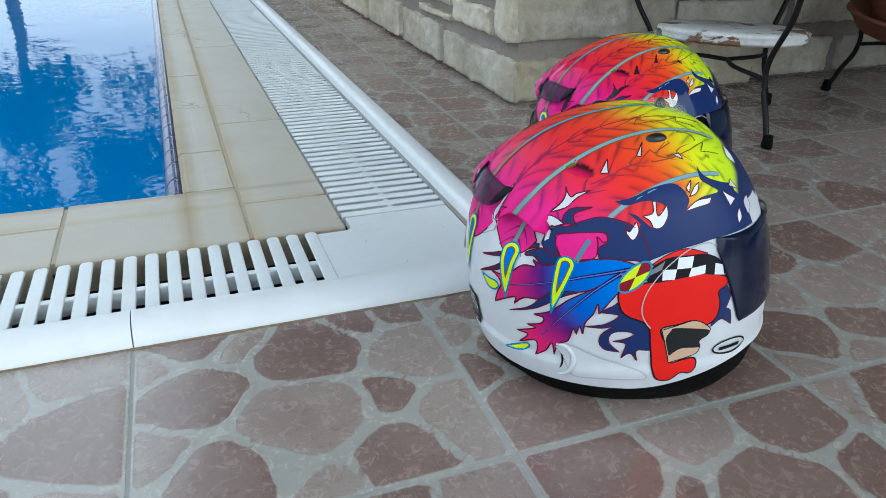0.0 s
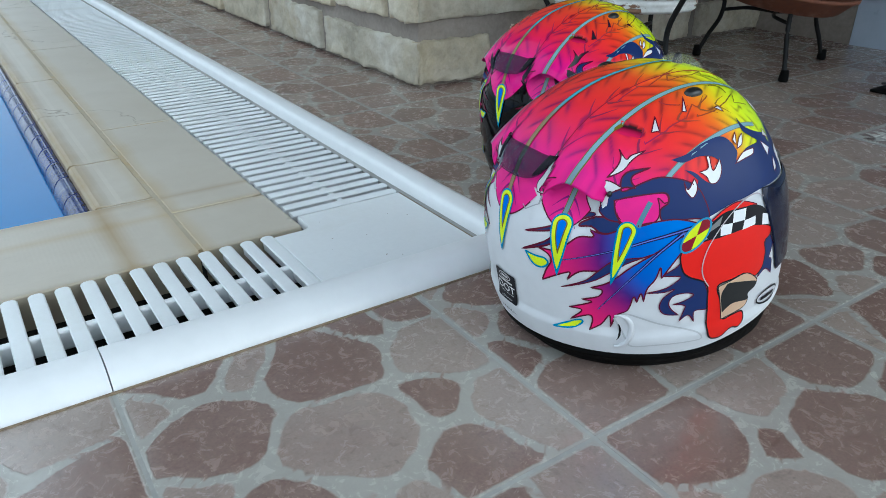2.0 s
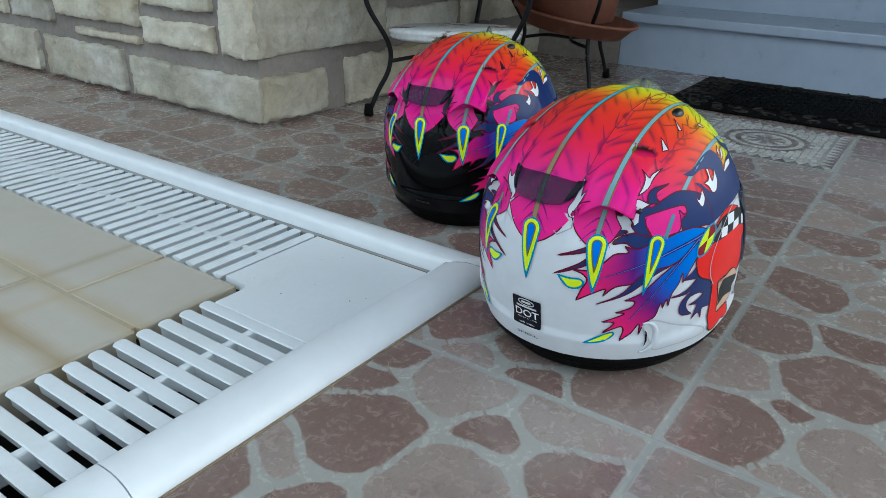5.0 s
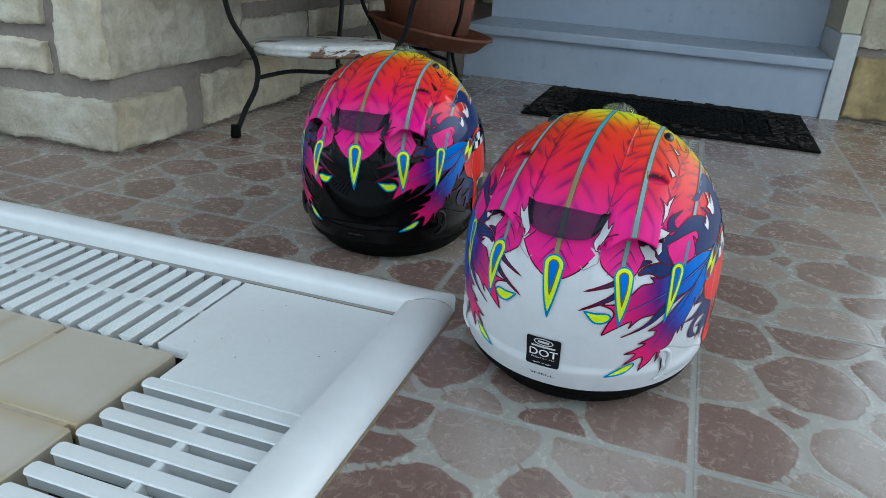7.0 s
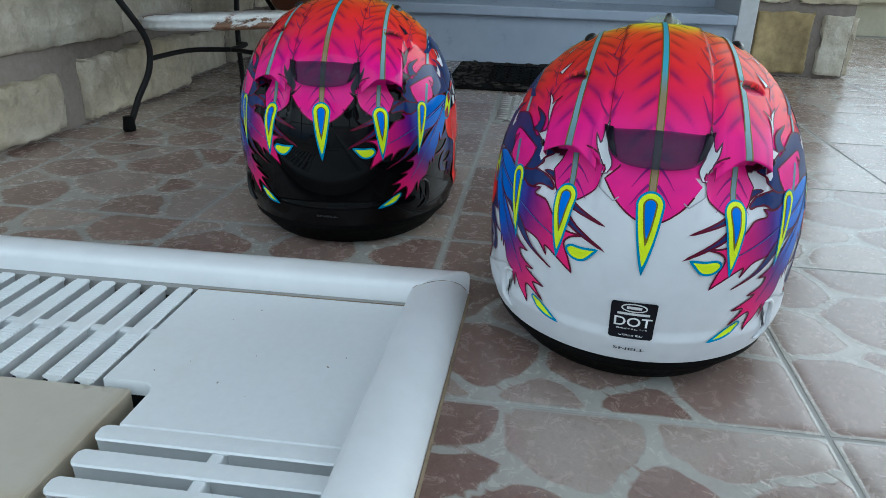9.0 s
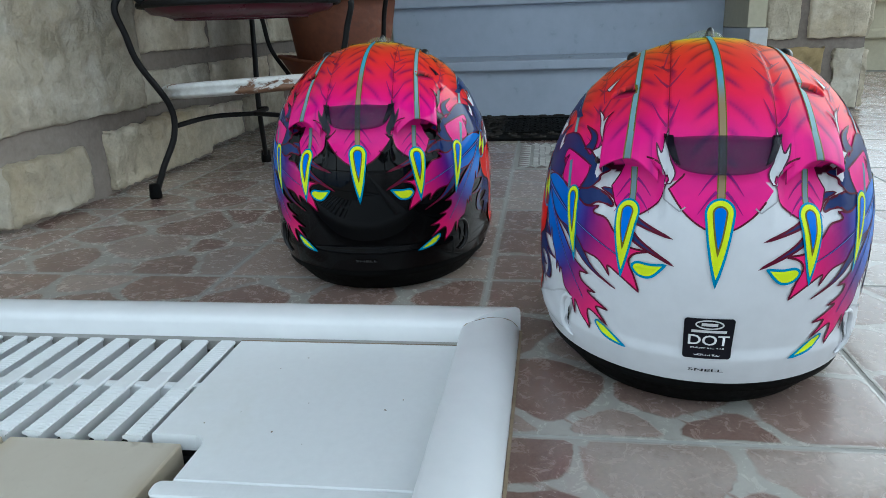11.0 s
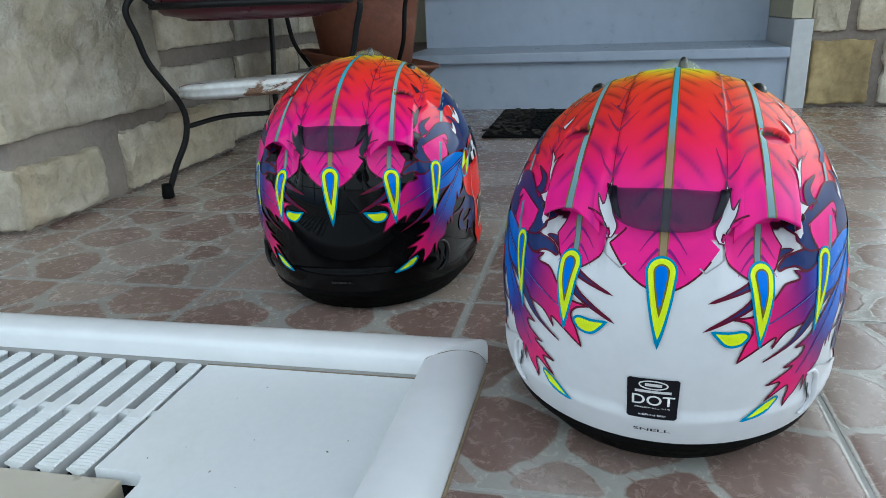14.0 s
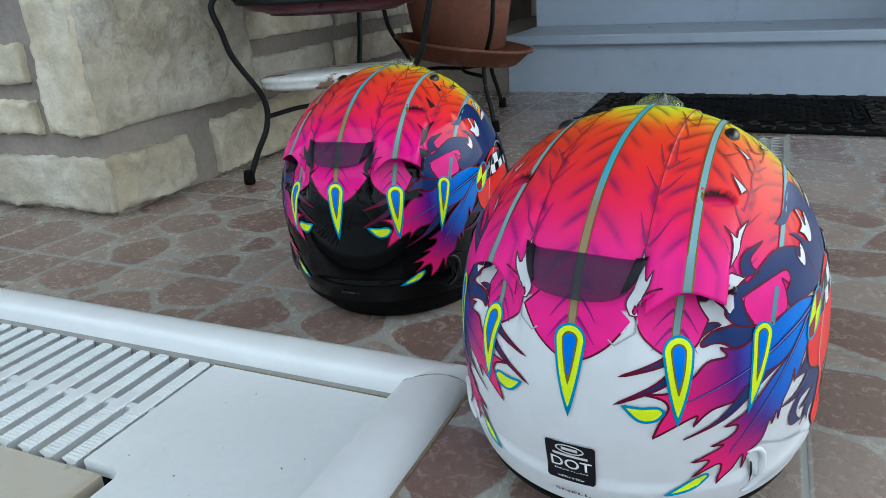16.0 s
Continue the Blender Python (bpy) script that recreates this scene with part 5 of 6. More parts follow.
SHAPES = {
    "tongue_side": "17.3,25.3 23.7,25.2 25.5,21.7 27.4,18.9! 24.8,14.5 21.8,12.5 18.2,12.4 14.4,15 13.1,16.8 12.3,19.2 11.5,20.7! 13.2,23.7",
    "tongue_outer": "34.4,23.1! 35.8,19.1 38.2,16.8 42.8,16.5 48.2,18.9 48.5,23.1 47.7,25.7 50,24.3! 51.3,25.1 49.9,27.3 44.3,26.4 38.1,24.5",
    "white_0": "62.6,34.9! 65.7,33.6 67.5,31.4 70.7,32 73,35.7 72.6,39.7! 68.8,35.6 67.5,40.4! 66,40.3! 66.6,36.5",
    "white_1": "59.7,26.6 57.3,28.6! 56.4,31.4! 58.2,29.1 60.4,32.8! 61.7,30.3 61.2,27.9",
    "white_2": "80.9,37.7! 87.5,41.4 96.2,42.3! 94.5,40.3 88,39.2",
    "white_3": "83.8,42.8! 87.2,46.3 90.9,48.1! 88.3,44.4",
    "white_4": "82.5,46! 86,48.9! 84,44.2!",
    "white_5": "105.3,43.9! 113.5,40.1! 108.1,37.9!",
    "white_6": "114.6,36.3! 115,32.4 111.7,30.6! 111.7,33.8",
    "white_7": "137.3,59.9! 136.5,54.6 132.9,51! 127.4,55.6",
    "white_8": "32.1,37.7! 35.2,35.3 36.8,37 41.1,39.3! 37.4,35.8 34.9,31.9 31.2,28.8! 33.3,32.9 33.5,35.6",
    "white_9": "42.1,51.3! 45.1,46.4! 42,45.4!",
    "white_10": "57.4,61.9! 58.3,55.4! 55.8,55.2!",
    "white_11": "29.7,26.7 32,28.1 36,27! 30.4,23.4!",
    "white_12": "78,58.3! 82.1,58.8 84.3,56.6!",
    "white_13": "115.6,47.5! 118.8,43.1! 111.9,45.3!",
    "white_14": "125.6,39.4! 125.7,34.6 121.3,32.2! 120.3,37.5",
    "feather_up": "63.3,18 55.2,19.5 47.9,18.3 42.7,16.7 39.6,14.2 36.9,14.3 33.5,12.9 29.1,13.4! 30.5,11.6 26.3,10.6 23.3,7.7 19.6,4.9 14.4,4.5! 17.8,3.4 19.2,1.3 17.8,-2 16.5,-6! 21.5,-2.7 25,-1 24.4,-3.6! 28,-0.1 34,1.2 40.9,4.7 47.7,7.4 56.4,11.2 63.3,15.3",
    "feather_low": "57.9,13.9 49.4,8.3 42.8,3.4 38.7,-0.7 35.7,-3.2 31.4,-5.2! 34.7,-5.6 34,-8 29,-9.9! 32,-10.5 25.1,-13.7! 29.2,-14.1 25.6,-18.3! 31.3,-15.7 32.6,-17.5 31.9,-21.5! 35.4,-18.9 37.7,-15.1 38.4,-19.9! 39.8,-15.1 43.1,-12.9 44.4,-7.7 45.6,-9.9! 46.5,-6.4 47.7,-9.6! 48.2,-4.8 50.4,-1.1 51.5,3.1 52.3,-0.9! 53.8,1.8 57.3,7.5 60.5,12",
    "spine_up": "61.1,16.6 48.8,13 40.3,9.6 33.5,6.8 23.1,2.6",
    "spine_low": "57.9,14.3 51.1,9 44.8,1.6 39.9,-4.9 34.7,-12.5",
    "spike_a": "9.5,7.9! 17.3,11.6 21.1,15 25.6,17.7 29.5,18 25.2,15.4 21.7,12.6 17.6,10.4",
    "spike_b": "8.8,1.8! 16.5,6.7 20.2,10.5 22.1,10.9 20.5,8.4 17.2,5.7",
    "spike_c": "22.7,-6.7! 29.5,-3 33.1,0.9 36.5,4.4 40.8,5.8 45.7,6.6! 40.9,4.2 36.7,0.9 31.4,-3",
    "spike_d": "26.3,15.2 31.5,17.8 37.3,16.8 36.9,13.9 32.5,13 29.4,14.4 25.6,13.7",
    "hair": "60.9,5.6 56.5,2.6 52.2,-0.2! 56.9,-0.5 58.9,-1.3 54.5,-4.8 48,-6.4! 53.7,-6.5 57.4,-5.6 54.1,-8.7 53.3,-12.4 55.5,-15.5 60.8,-16.6! 57.7,-13.9 56.3,-11 57.7,-8.2 62.2,-7.7 65.1,-9 61.9,-10.9 57.9,-11.9! 62.4,-12.9 62.3,-15.9 61.5,-19.3! 64.6,-17.3 67.6,-20.8! 66.9,-16.1 72.4,-16 71.1,-10.1 68.2,-4.2",
    "hair_front": "96.4,-9.4! 101.3,-7 107.2,-10.8! 105.9,-4.7 103,-2.6! 105.3,3! 99.9,9.2 97.5,-0.1",
    "red": "57.8,8 58.9,2.1 61.8,-1.2 69.4,-5.2 71.7,-13.9 74,-24.5 76.9,-29.6 82.1,-30.5 86.2,-27.5 90.6,-28.3 92.9,-24.6 90.9,-22.1 85.9,-22.4 81,-22.7 77.8,-14.5 74.8,-7.3 81.6,-5.8 87.7,-5 93.7,-8 98.4,-5.3 99.1,0.8 97.8,5.8 101.6,7.6 101.9,11.1 91.4,14.4 84.9,14.5 76.7,13.3 68.1,12.3 61.9,10.4",
    "red_top": "67.4,18.2! 73.6,22.4 81.8,24.6 91.6,22.2! 88.4,21 78.3,21.6 70.5,19.1",
    "band": "66.6,16.1 73.7,21.2 84.4,22.2 91.1,22 97.5,18.9 100.2,12.7 88.7,14.3 79,13.4 68.2,12.1",
    "check_0": "78.3,21.4! 84.9,21.7! 84.2,17.4! 77.9,17.1!",
    "check_1": "72.3,17! 77.9,17.1! 77.4,13.2! 72.5,13!",
    "check_2": "84,17.2! 90.4,17.9! 90.3,14.6! 83,13.8!",
    "check_3": "95.2,17.9! 99.1,16.8! 99.9,12.5! 94.8,13.4!",
    "check_4": "67.6,16.5! 72.9,20.2! 71.9,17! 67.8,14.9!",
    "beige": "75.1,-7.6! 81.7,-6.1 88.8,-5.1 95.9,-9.5 95.4,-12.4 92.1,-14.6 92.9,-17.8 91,-20.6 80.4,-22.8! 77.5,-14.4",
    "dark": "77.4,-12.2 78.6,-8.5 81.2,-7.3 94.9,-10.1 95.7,-12.7 92.1,-14.6 92.8,-17.5 84.4,-16.9 79.9,-19.7!",
    "pivot_line": "97.5,20 94.6,24.8 91.1,26.1 85.6,25.4 79.4,22.4 73,17 68,9.7 66.4,3.4 67.2,-1.3 70.6,-6.3 77.2,-12.4",
    "side_panel": "39.2,-16.2! 43,-14.4 53.9,-19.1 64.5,-23 70.3,-25.5 72.3,-28.5 67.5,-28.7 54.6,-28 46.2,-27.7 44.2,-25",
    "leaf_a": "10.5,1.9! 14,1.5 17.1,1.6 18.3,0.3 16.6,-1.5 13.6,-1.4",
    "leaf_b": "20.0,-22.2! 24.4,-19.9 28.6,-17.9 29.5,-18.9 27.6,-20.7 24.6,-21.7",
    "navy_a": "28.8,23.1! 33.9,25.6 37,27.4 40,27.7 38.4,29.3 38.8,31.4 43.9,34.4! 37.4,32.3 35.3,29.9 35.5,27.2 36.7,26.1 41.5,29.2 46.8,31.8 52.8,32.3 58.9,31.4 63.7,28.2 67.2,20.2 61.1,19.8 51.5,19! 49.6,19.2 49,22.3 51.4,24.6 50.3,27.4 44.3,26.4 37.3,24.3 34.9,22.5 36,19.2 37.2,17.3 33.5,17.4 30.7,19.4 30.5,21.2",
    "navy_b": "63.7,28 62.1,32.2 56.5,35.2! 60.6,34.7 65.9,31.9 69.6,31.4 72.3,33.9 72.9,37.8 69.5,40.2 62.6,40 56,37.5 50.8,37.8! 57.7,40.6 64.6,44.5 74.2,47.3 80.3,45.9 83.6,42 82.3,38.8 90.5,42.7 102.3,44.1 97.5,46.6 92.3,49.3 92.4,54.3! 95.7,50.5 104.9,47.8 115,46!",
    "navy_c": "115,46! 116.1,42.4 120.9,38.8 122.6,33.7 124,27.9! 108.2,27.7 94.8,27.2 84.3,25.5 75.8,23.7 67.2,20.2! 63.7,28!",
}
NAVY, MAROON, CYAN, LIME = (0.014, 0.030, 0.125), (0.10, 0.004, 0.022), (0.008, 0.22, 0.42), (0.66, 0.80, 0.005)
WHITE, RED, BLUE, OLIVE = (0.80, 0.81, 0.83), (0.72, 0.012, 0.008), (0.006, 0.15, 0.66), (0.16, 0.13, 0.012)
PINK, BEIGE, INK = (0.78, 0.010, 0.24), (0.62, 0.42, 0.28), (0.006, 0.006, 0.010)
STRIPE, TAN = (0.085, 0.36, 0.49), (0.28, 0.20, 0.11)


def feather_colour(a, e):
    """Blue at the root, violet, then magenta at the tip."""
    root = np.array((62.0, 15.0))
    t = float(np.hypot(a - root[0], (e - root[1]) * 1.0))
    return tuple(np.interp(t, (8, 23, 30, 37, 43), v) for v in ((0.006, 0.012, 0.06, 0.45, 0.74), (0.17, 0.10, 0.008, 0.010, 0.012), (0.66, 0.50, 0.17, 0.16, 0.16)))


def pink_fade(a, e):
    k = 0.5 + 0.5 * math.sin(a * 1.7 + e * 0.9)
    return tuple(c * (1 - 0.25 * k * d) for c, d in zip(PINK, (0.5, 0.3, 0.1)))


def stripe_colour(turn, bright):
    high = STRIPE if bright else (0.22, 0.38, 0.43)

    def f(l, m):
        t = float(smooth(np.array((m - turn) / 12.0)))
        return tuple(b + (a - b) * t for a, b in zip(high, TAN if bright else (0.17, 0.26, 0.28)))
    return f


def zigzag_colour(l, m):
    return tuple(np.interp(m, (50, 70, 85, 95), v) for v in ((0.34, 0.36, 0.28, 0.13), (0.014, 0.04, 0.09, 0.13), (0.10, 0.03, 0.02, 0.016)))


def text_mesh(body_text, height, centre, material, colour, wide=1.0):
    """Lettering laid on the shell; height and centre in angles."""
    cu = bpy.data.curves.new("lettering", "FONT")
    cu.body, cu.align_x, cu.align_y, cu.resolution_u = body_text, "CENTER", "CENTER", 3
    cu.offset = 0.012
    tmp = new("lettering", cu)
    dg = bpy.context.evaluated_depsgraph_get()
    me = tmp.evaluated_get(dg).to_mesh()
    v = np.array([q.co[:2] for q in me.vertices])
    faces = [tuple(f.vertices) for f in me.polygons]
    tmp.evaluated_get(dg).to_mesh_clear()
    bpy.data.objects.remove(tmp)
    bpy.data.curves.remove(cu)
    k = height / 0.69
    p = on_shell(dirs_ae(centre[0] + v[:, 0] * k * wide, centre[1] + v[:, 1] * k), 0.0003 + 0.00015 * 7)
    return raw_mesh("lettering", p, faces, material, np.tile(np.array(colour), (len(p), 1)))


def hood_shell(points, off, thick, material, name):
    """A curved plate standing off the shell, from rows of (l, m, lift)."""
    rows = [on_shell(dirs_lm([q[0] for q in r], [q[1] for q in r]), off) for r in points]
    lifts = [[q[2] for q in r] for r in points]
    bm = bmesh.new()
    g = []
    for r, lf in zip(rows, lifts):
        c = np.array((0, 0, HC))
        row = []
        for p, h in zip(r, lf):
            n = (p - c) / np.linalg.norm(p - c)
            row.append((bm.verts.new(p + n * h), bm.verts.new(p + n * (h + thick))))
        g.append(row)
    R, C = len(g), len(g[0])
    for j in range(R - 1):
        for i in range(C - 1):
            for s in (0, 1):
                bm.faces.new((g[j][i][s], g[j][i + 1][s], g[j + 1][i + 1][s], g[j + 1][i][s]))
    for j in range(R - 1):
        for i in (0, C - 1):
            bm.faces.new((g[j][i][0], g[j + 1][i][0], g[j + 1][i][1], g[j][i][1]))
    for i in range(C - 1):
        for j in (0, R - 1):
            bm.faces.new((g[j][i][0], g[j][i + 1][0], g[j][i + 1][1], g[j][i][1]))
    return mesh_of(name, bm, material, True)


def hood_mesh(s, paint, lower):
    """A thin lip that carries on from the crown over the recess below it, arched, open towards the back."""
    nl, nm = 81, 16
    L, M, LIFT = [], [], []
    for j in range(nm):
        v = j / (nm - 1)
        for i in range(nl):
            u = i / (nl - 1)
            l = 12.9 + 15.6 * u
            end = min(u, 1 - u)
            lip = float(lip_of(np.array(l)))
            low = 27.0 - (6.5 * ((20 - l) / 7.1) ** 2 if l < 20 else 2.0 * ((l - 20) / 8.5) ** 2) - 0.8 * float(smooth(np.array(end / 0.16)))
            L.append(l * s), M.append(lip + 9.0 + (low - lip - 9.0) * v)
            LIFT.append((0.0003 + 0.0026 * v ** 1.5 * (1 + 0.45 * math.sin(math.pi * u))) * float(smooth(np.array(u / 0.42))) * float(smooth(np.array(end / 0.16))) - 0.0022 * (1 - float(smooth(np.array(end / 0.09)))))
    L, M, LIFT = np.array(L), np.array(M), np.array(LIFT)
    d = dirs_lm(L, M)
    at = on_shell(dirs_lm(L, np.maximum(M, lip_of(L) + 0.5)))
    r = np.linalg.norm(at - np.array((0, 0, HC)), axis=1) + LIFT
    top, under = d * r[:, None] + np.array((0, 0, HC)), d * (r - 0.0014)[:, None] + np.array((0, 0, HC))
    F = []
    n = nl * nm
    for j in range(nm - 1):
        for i in range(nl - 1):
            k = j * nl + i
            F += [(k, k + 1, k + nl + 1, k + nl), (n + k, n + k + nl, n + k + nl + 1, n + k + 1)]
    for i in range(nl - 1):
        k = (nm - 1) * nl + i
        F.append((k, k + 1, n + k + 1, n + k))
    cols = shell_colours(dirs_lm(L, np.maximum(M, 31.0)), lower)
    off = np.abs(np.abs(L) - 19.4)
    cols = np.where((off < 0.95)[:, None], np.array(OLIVE)[None], cols)
    cols = np.where((off < 0.65)[:, None], np.array([stripe_colour(26, False)(a, b) for a, b in zip(np.abs(L), M)]), cols)
    # the underside gets a darker pink, its shade put into the colour
    return raw_mesh("exhaust_hood", np.concatenate((top, under)), F, paint, np.concatenate((cols, cols * 0 + np.array((0.26, 0.006, 0.085)))))


def dome(l, m, rl, rm, h, name, material, n=20):
    """A low oval cap on the shell."""
    bm = bmesh.new()
    L, M, K = [], [], []
    rings = 6
    for j in range(rings):
        s = 1 - j / rings
        for i in range(n):
            t = 2 * math.pi * i / n
            L.append(l + rl * s * math.cos(t)), M.append(m + rm * s * math.sin(t)), K.append(h * (1 - s ** 2.6) + (0 if j else -0.001))
    L.append(l), M.append(m), K.append(h)
    d = dirs_lm(L, M)
    p = on_shell(d)
    p = p + d * np.array(K)[:, None]
    vs = [bm.verts.new(q) for q in p]
    for j in range(rings - 1):
        for i in range(n):
            bm.faces.new((vs[j * n + i], vs[j * n + (i + 1) % n], vs[(j + 1) * n + (i + 1) % n], vs[(j + 1) * n + i]))
    for i in range(n):
        bm.faces.new((vs[(rings - 1) * n + i], vs[(rings - 1) * n + (i + 1) % n], vs[-1]))
    return mesh_of(name, bm, material, True)


def visor_mesh():
    A = np.linspace(96, 264, 85)
    S = np.abs(A - 180) / 84.0
    top = 27.4 - 1.0 * (1 - S)
    bot = np.where(S > 0.82, -10.8 + (S - 0.82) / 0.18 * 34, -11.0)
    V, F = [], []
    for j in range(25):
        e = bot + (top - bot) * j / 24
        lift = 0.0022 * (1 if 0 < j < 24 else 0.2) * np.ones(len(A))
        lift[0] = lift[-1] = 0.0006
        d = dirs_ae(A, e)
        V.append(on_shell(d, 0.0008) + d * lift[:, None])
    n = len(A)
    for j in range(24):
        for i in range(n - 1):
            F.append((j * n + i, j * n + i + 1, (j + 1) * n + i + 1, (j + 1) * n + i))
    return raw_mesh("visor", np.concatenate(V), F, M_VISOR)


def both_sides(ob, name, key, layer, colour, paint, label="", edge=None, width=0.55):
    for mirror in (False, True):
        poly = outline(SHAPES[key])
        q = part(name, decal_mesh(name, poly, layer, colour, paint, mirror), None, ob, label)
        if edge:
            part("outline", line_mesh("outline", poly, width, layer + 0.5, edge, paint, mirror, closed=True), None, q)


def helmet(m, paint, lower, pale, label, sticker):
    ob = tagged(empty("motorcycle_helmet", m), label, "helmet", "painted helmets")
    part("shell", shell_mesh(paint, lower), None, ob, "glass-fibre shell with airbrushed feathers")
    part("base_trim", trim_mesh(), None, ob, "black rubber base trim")
    part("visor", visor_mesh(), None, ob, "dark tinted visor")
    # paintwork, from the lowest layer up
    mid = outline("0,24 -7.1,23 -8.4,21.6 -11.2,18.8! -8.3,14.9 -6.1,12.7 -3.3,10.8 0,9.7 3.3,10.8 6.1,12.7 8.3,14.9 11.2,18.8! 8.4,21.6 7.1,23")
    q = part("feather_tip", decal_mesh("feather_tip", mid, 1, pink_fade, paint), None, ob, "pink feather tip")
    part("outline", line_mesh("outline", mid[8:53], 0.4, 1.5, MAROON, paint), None, q)
    both_sides(ob, "flame_mark", "spike_a", 1, NAVY, paint, "dark blue flame", MAROON)
    both_sides(ob, "flame_mark", "spike_b", 1, NAVY, paint, "dark blue flame", MAROON)
    both_sides(ob, "flame_mark", "spike_d", 1, NAVY, paint, "dark blue flame", MAROON)
    both_sides(ob, "feather_tip", "tongue_side", 2, pink_fade, paint, "pink feather tip", MAROON, 0.4)
    both_sides(ob, "flame_mark", "navy_c", 2, NAVY, paint, "dark blue flame")
    both_sides(ob, "flame_mark", "navy_b", 2, NAVY, paint, "dark blue flame")
    both_sides(ob, "flame_mark", "navy_a", 2.4, NAVY, paint, "dark blue flame", MAROON, 0.45)
    both_sides(ob, "feather_tip", "tongue_outer", 3, pink_fade, paint, "pink feather tip", MAROON, 0.4)
    for k in range(15):
        both_sides(ob, "spark_mark", "white_%d" % k, 3, WHITE if k < 8 else pale, paint, "pale pointed mark", MAROON, 0.35)
    both_sides(ob, "blue_feather", "feather_up", 3, feather_colour, paint, "blue to magenta feather", MAROON, 0.5)
    both_sides(ob, "flame_mark", "spike_c", 4, NAVY, paint, "dark blue flame", MAROON, 0.4)
    both_sides(ob, "blue_feather", "feather_low", 4, feather_colour, paint, "blue to magenta feather", MAROON, 0.5)
    for mirror in (False, True):
        for key in ("spine_up", "spine_low"):
            pts = outline(SHAPES[key], 6)
            pts = pts[:len(SHAPES[key].split()) * 6 - 5]
            part("quill", line_mesh("quill", pts, 1.5, 5, (0.006, 0.008, 0.06), paint, mirror, taper=True), None, ob)
            part("quill", line_mesh("quill", pts, 0.5, 5.5, (0.13, 0.17, 0.58), paint, mirror, taper=True), None, ob)
    both_sides(ob, "flame_mark", "hair", 3, NAVY, paint, "dark blue flame", MAROON, 0.4)
    both_sides(ob, "flame_mark", "hair_front", 3, NAVY, paint, "dark blue flame", MAROON, 0.4)
    both_sides(ob, "red_mark", "red", 4, RED, paint, "bright red panel", INK, 0.6)
    both_sides(ob, "red_mark", "red_top", 4, RED, paint, "bright red panel", MAROON, 0.4)
    both_sides(ob, "checked_band", "band", 5, INK, paint, "black and white checked band")
    for k in range(5):
        both_sides(ob, "white_check", "check_%d" % k, 6, WHITE if k < 4 else (0.2, 0.2, 0.2), paint)
    both_sides(ob, "beige_mark", "beige", 5, BEIGE, paint, "beige panel", INK, 0.4)
    both_sides(ob, "dark_mark", "dark", 6, (0.016, 0.017, 0.018), paint, "charcoal panel")
    for mirror in (False, True):
        s = -1 if mirror else 1
        c, u = np.array((62.6, 14.0)), np.array((4.7, 5.4))
        v = np.array((-2.6, 2.2))
        ring = [c + u * math.cos(t) + v * math.sin(t) for t in np.linspace(0, 2 * math.pi, 41)[:-1]]
        r = part("roundel", decal_mesh("roundel", ring, 6, LIME, paint, mirror), None, ob, "lime and maroon quartered roundel")
        for t0 in (0.15, math.pi + 0.15):
            wedge = [c] + [c + u * math.cos(t) + v * math.sin(t) for t in np.linspace(t0 - 0.85, t0 + 0.6, 12)]
            part("quarter", decal_mesh("quarter", wedge, 7, (0.22, 0.008, 0.02), paint, mirror), None, r)
        part("outline", line_mesh("outline", ring, 0.7, 7.5, (0.04, 0.26, 0.46), paint, mirror, closed=True), None, r)
        part("seam", line_mesh("seam", outline(SHAPES["pivot_line"], 5)[:-9], 0.45, 8, (0.45, 0.40, 0.42), paint, mirror), None, ob, "pale edge of the visor pivot cover")
        oval = [np.array((109.5, -20.8)) + np.array((9.5 * math.cos(t), 3.0 * math.sin(t) - 0.6 * math.cos(t))) for t in np.linspace(0, 2 * math.pi, 33)[:-1]]
        part("badge", line_mesh("badge", oval, 0.7, 5, INK, paint, mirror, closed=True), None, ob, "black oval outline badge")
        part("badge_bar", line_mesh("badge_bar", [(103.5, -20.9), (115.5, -21.4)], 1.5, 5, INK, paint, mirror), None, ob)
    # feather stripes and their eyes
    for l, sgn in ((0.0, 1), (19.4, 1), (19.4, -1), (40.6, 1), (40.6, -1)):
        top = 108 if l < 30 else 104
        low = 15.0 if l < 30 else 21.5
        pts = [(l + (0.0 if l < 30 else -0.0045 * max(0, mm - 62) ** 1.75), mm) for mm in np.linspace(low, top, 60)]
        base = 3.2 if l < 30 else 1.5
        part("quill_stripe", line_mesh("quill_stripe", pts, 1.75, base, OLIVE if l < 30 else (0.20, 0.20, 0.16), paint, sgn < 0, dirs_lm), None, ob)
        part("quill_stripe", line_mesh("quill_stripe", pts, 1.25, base + 0.3, stripe_colour(38 if l == 0 else 26, l == 0), paint, sgn < 0, dirs_lm), None, ob, "turquoise feather quill")
        if l > 30:
            part("quill_stripe", line_mesh("quill_stripe", pts[:9], 1.5, 3.6, (0.10, 0.22, 0.28), paint, sgn < 0, dirs_lm), None, ob)
    barbs = random.Random(12)
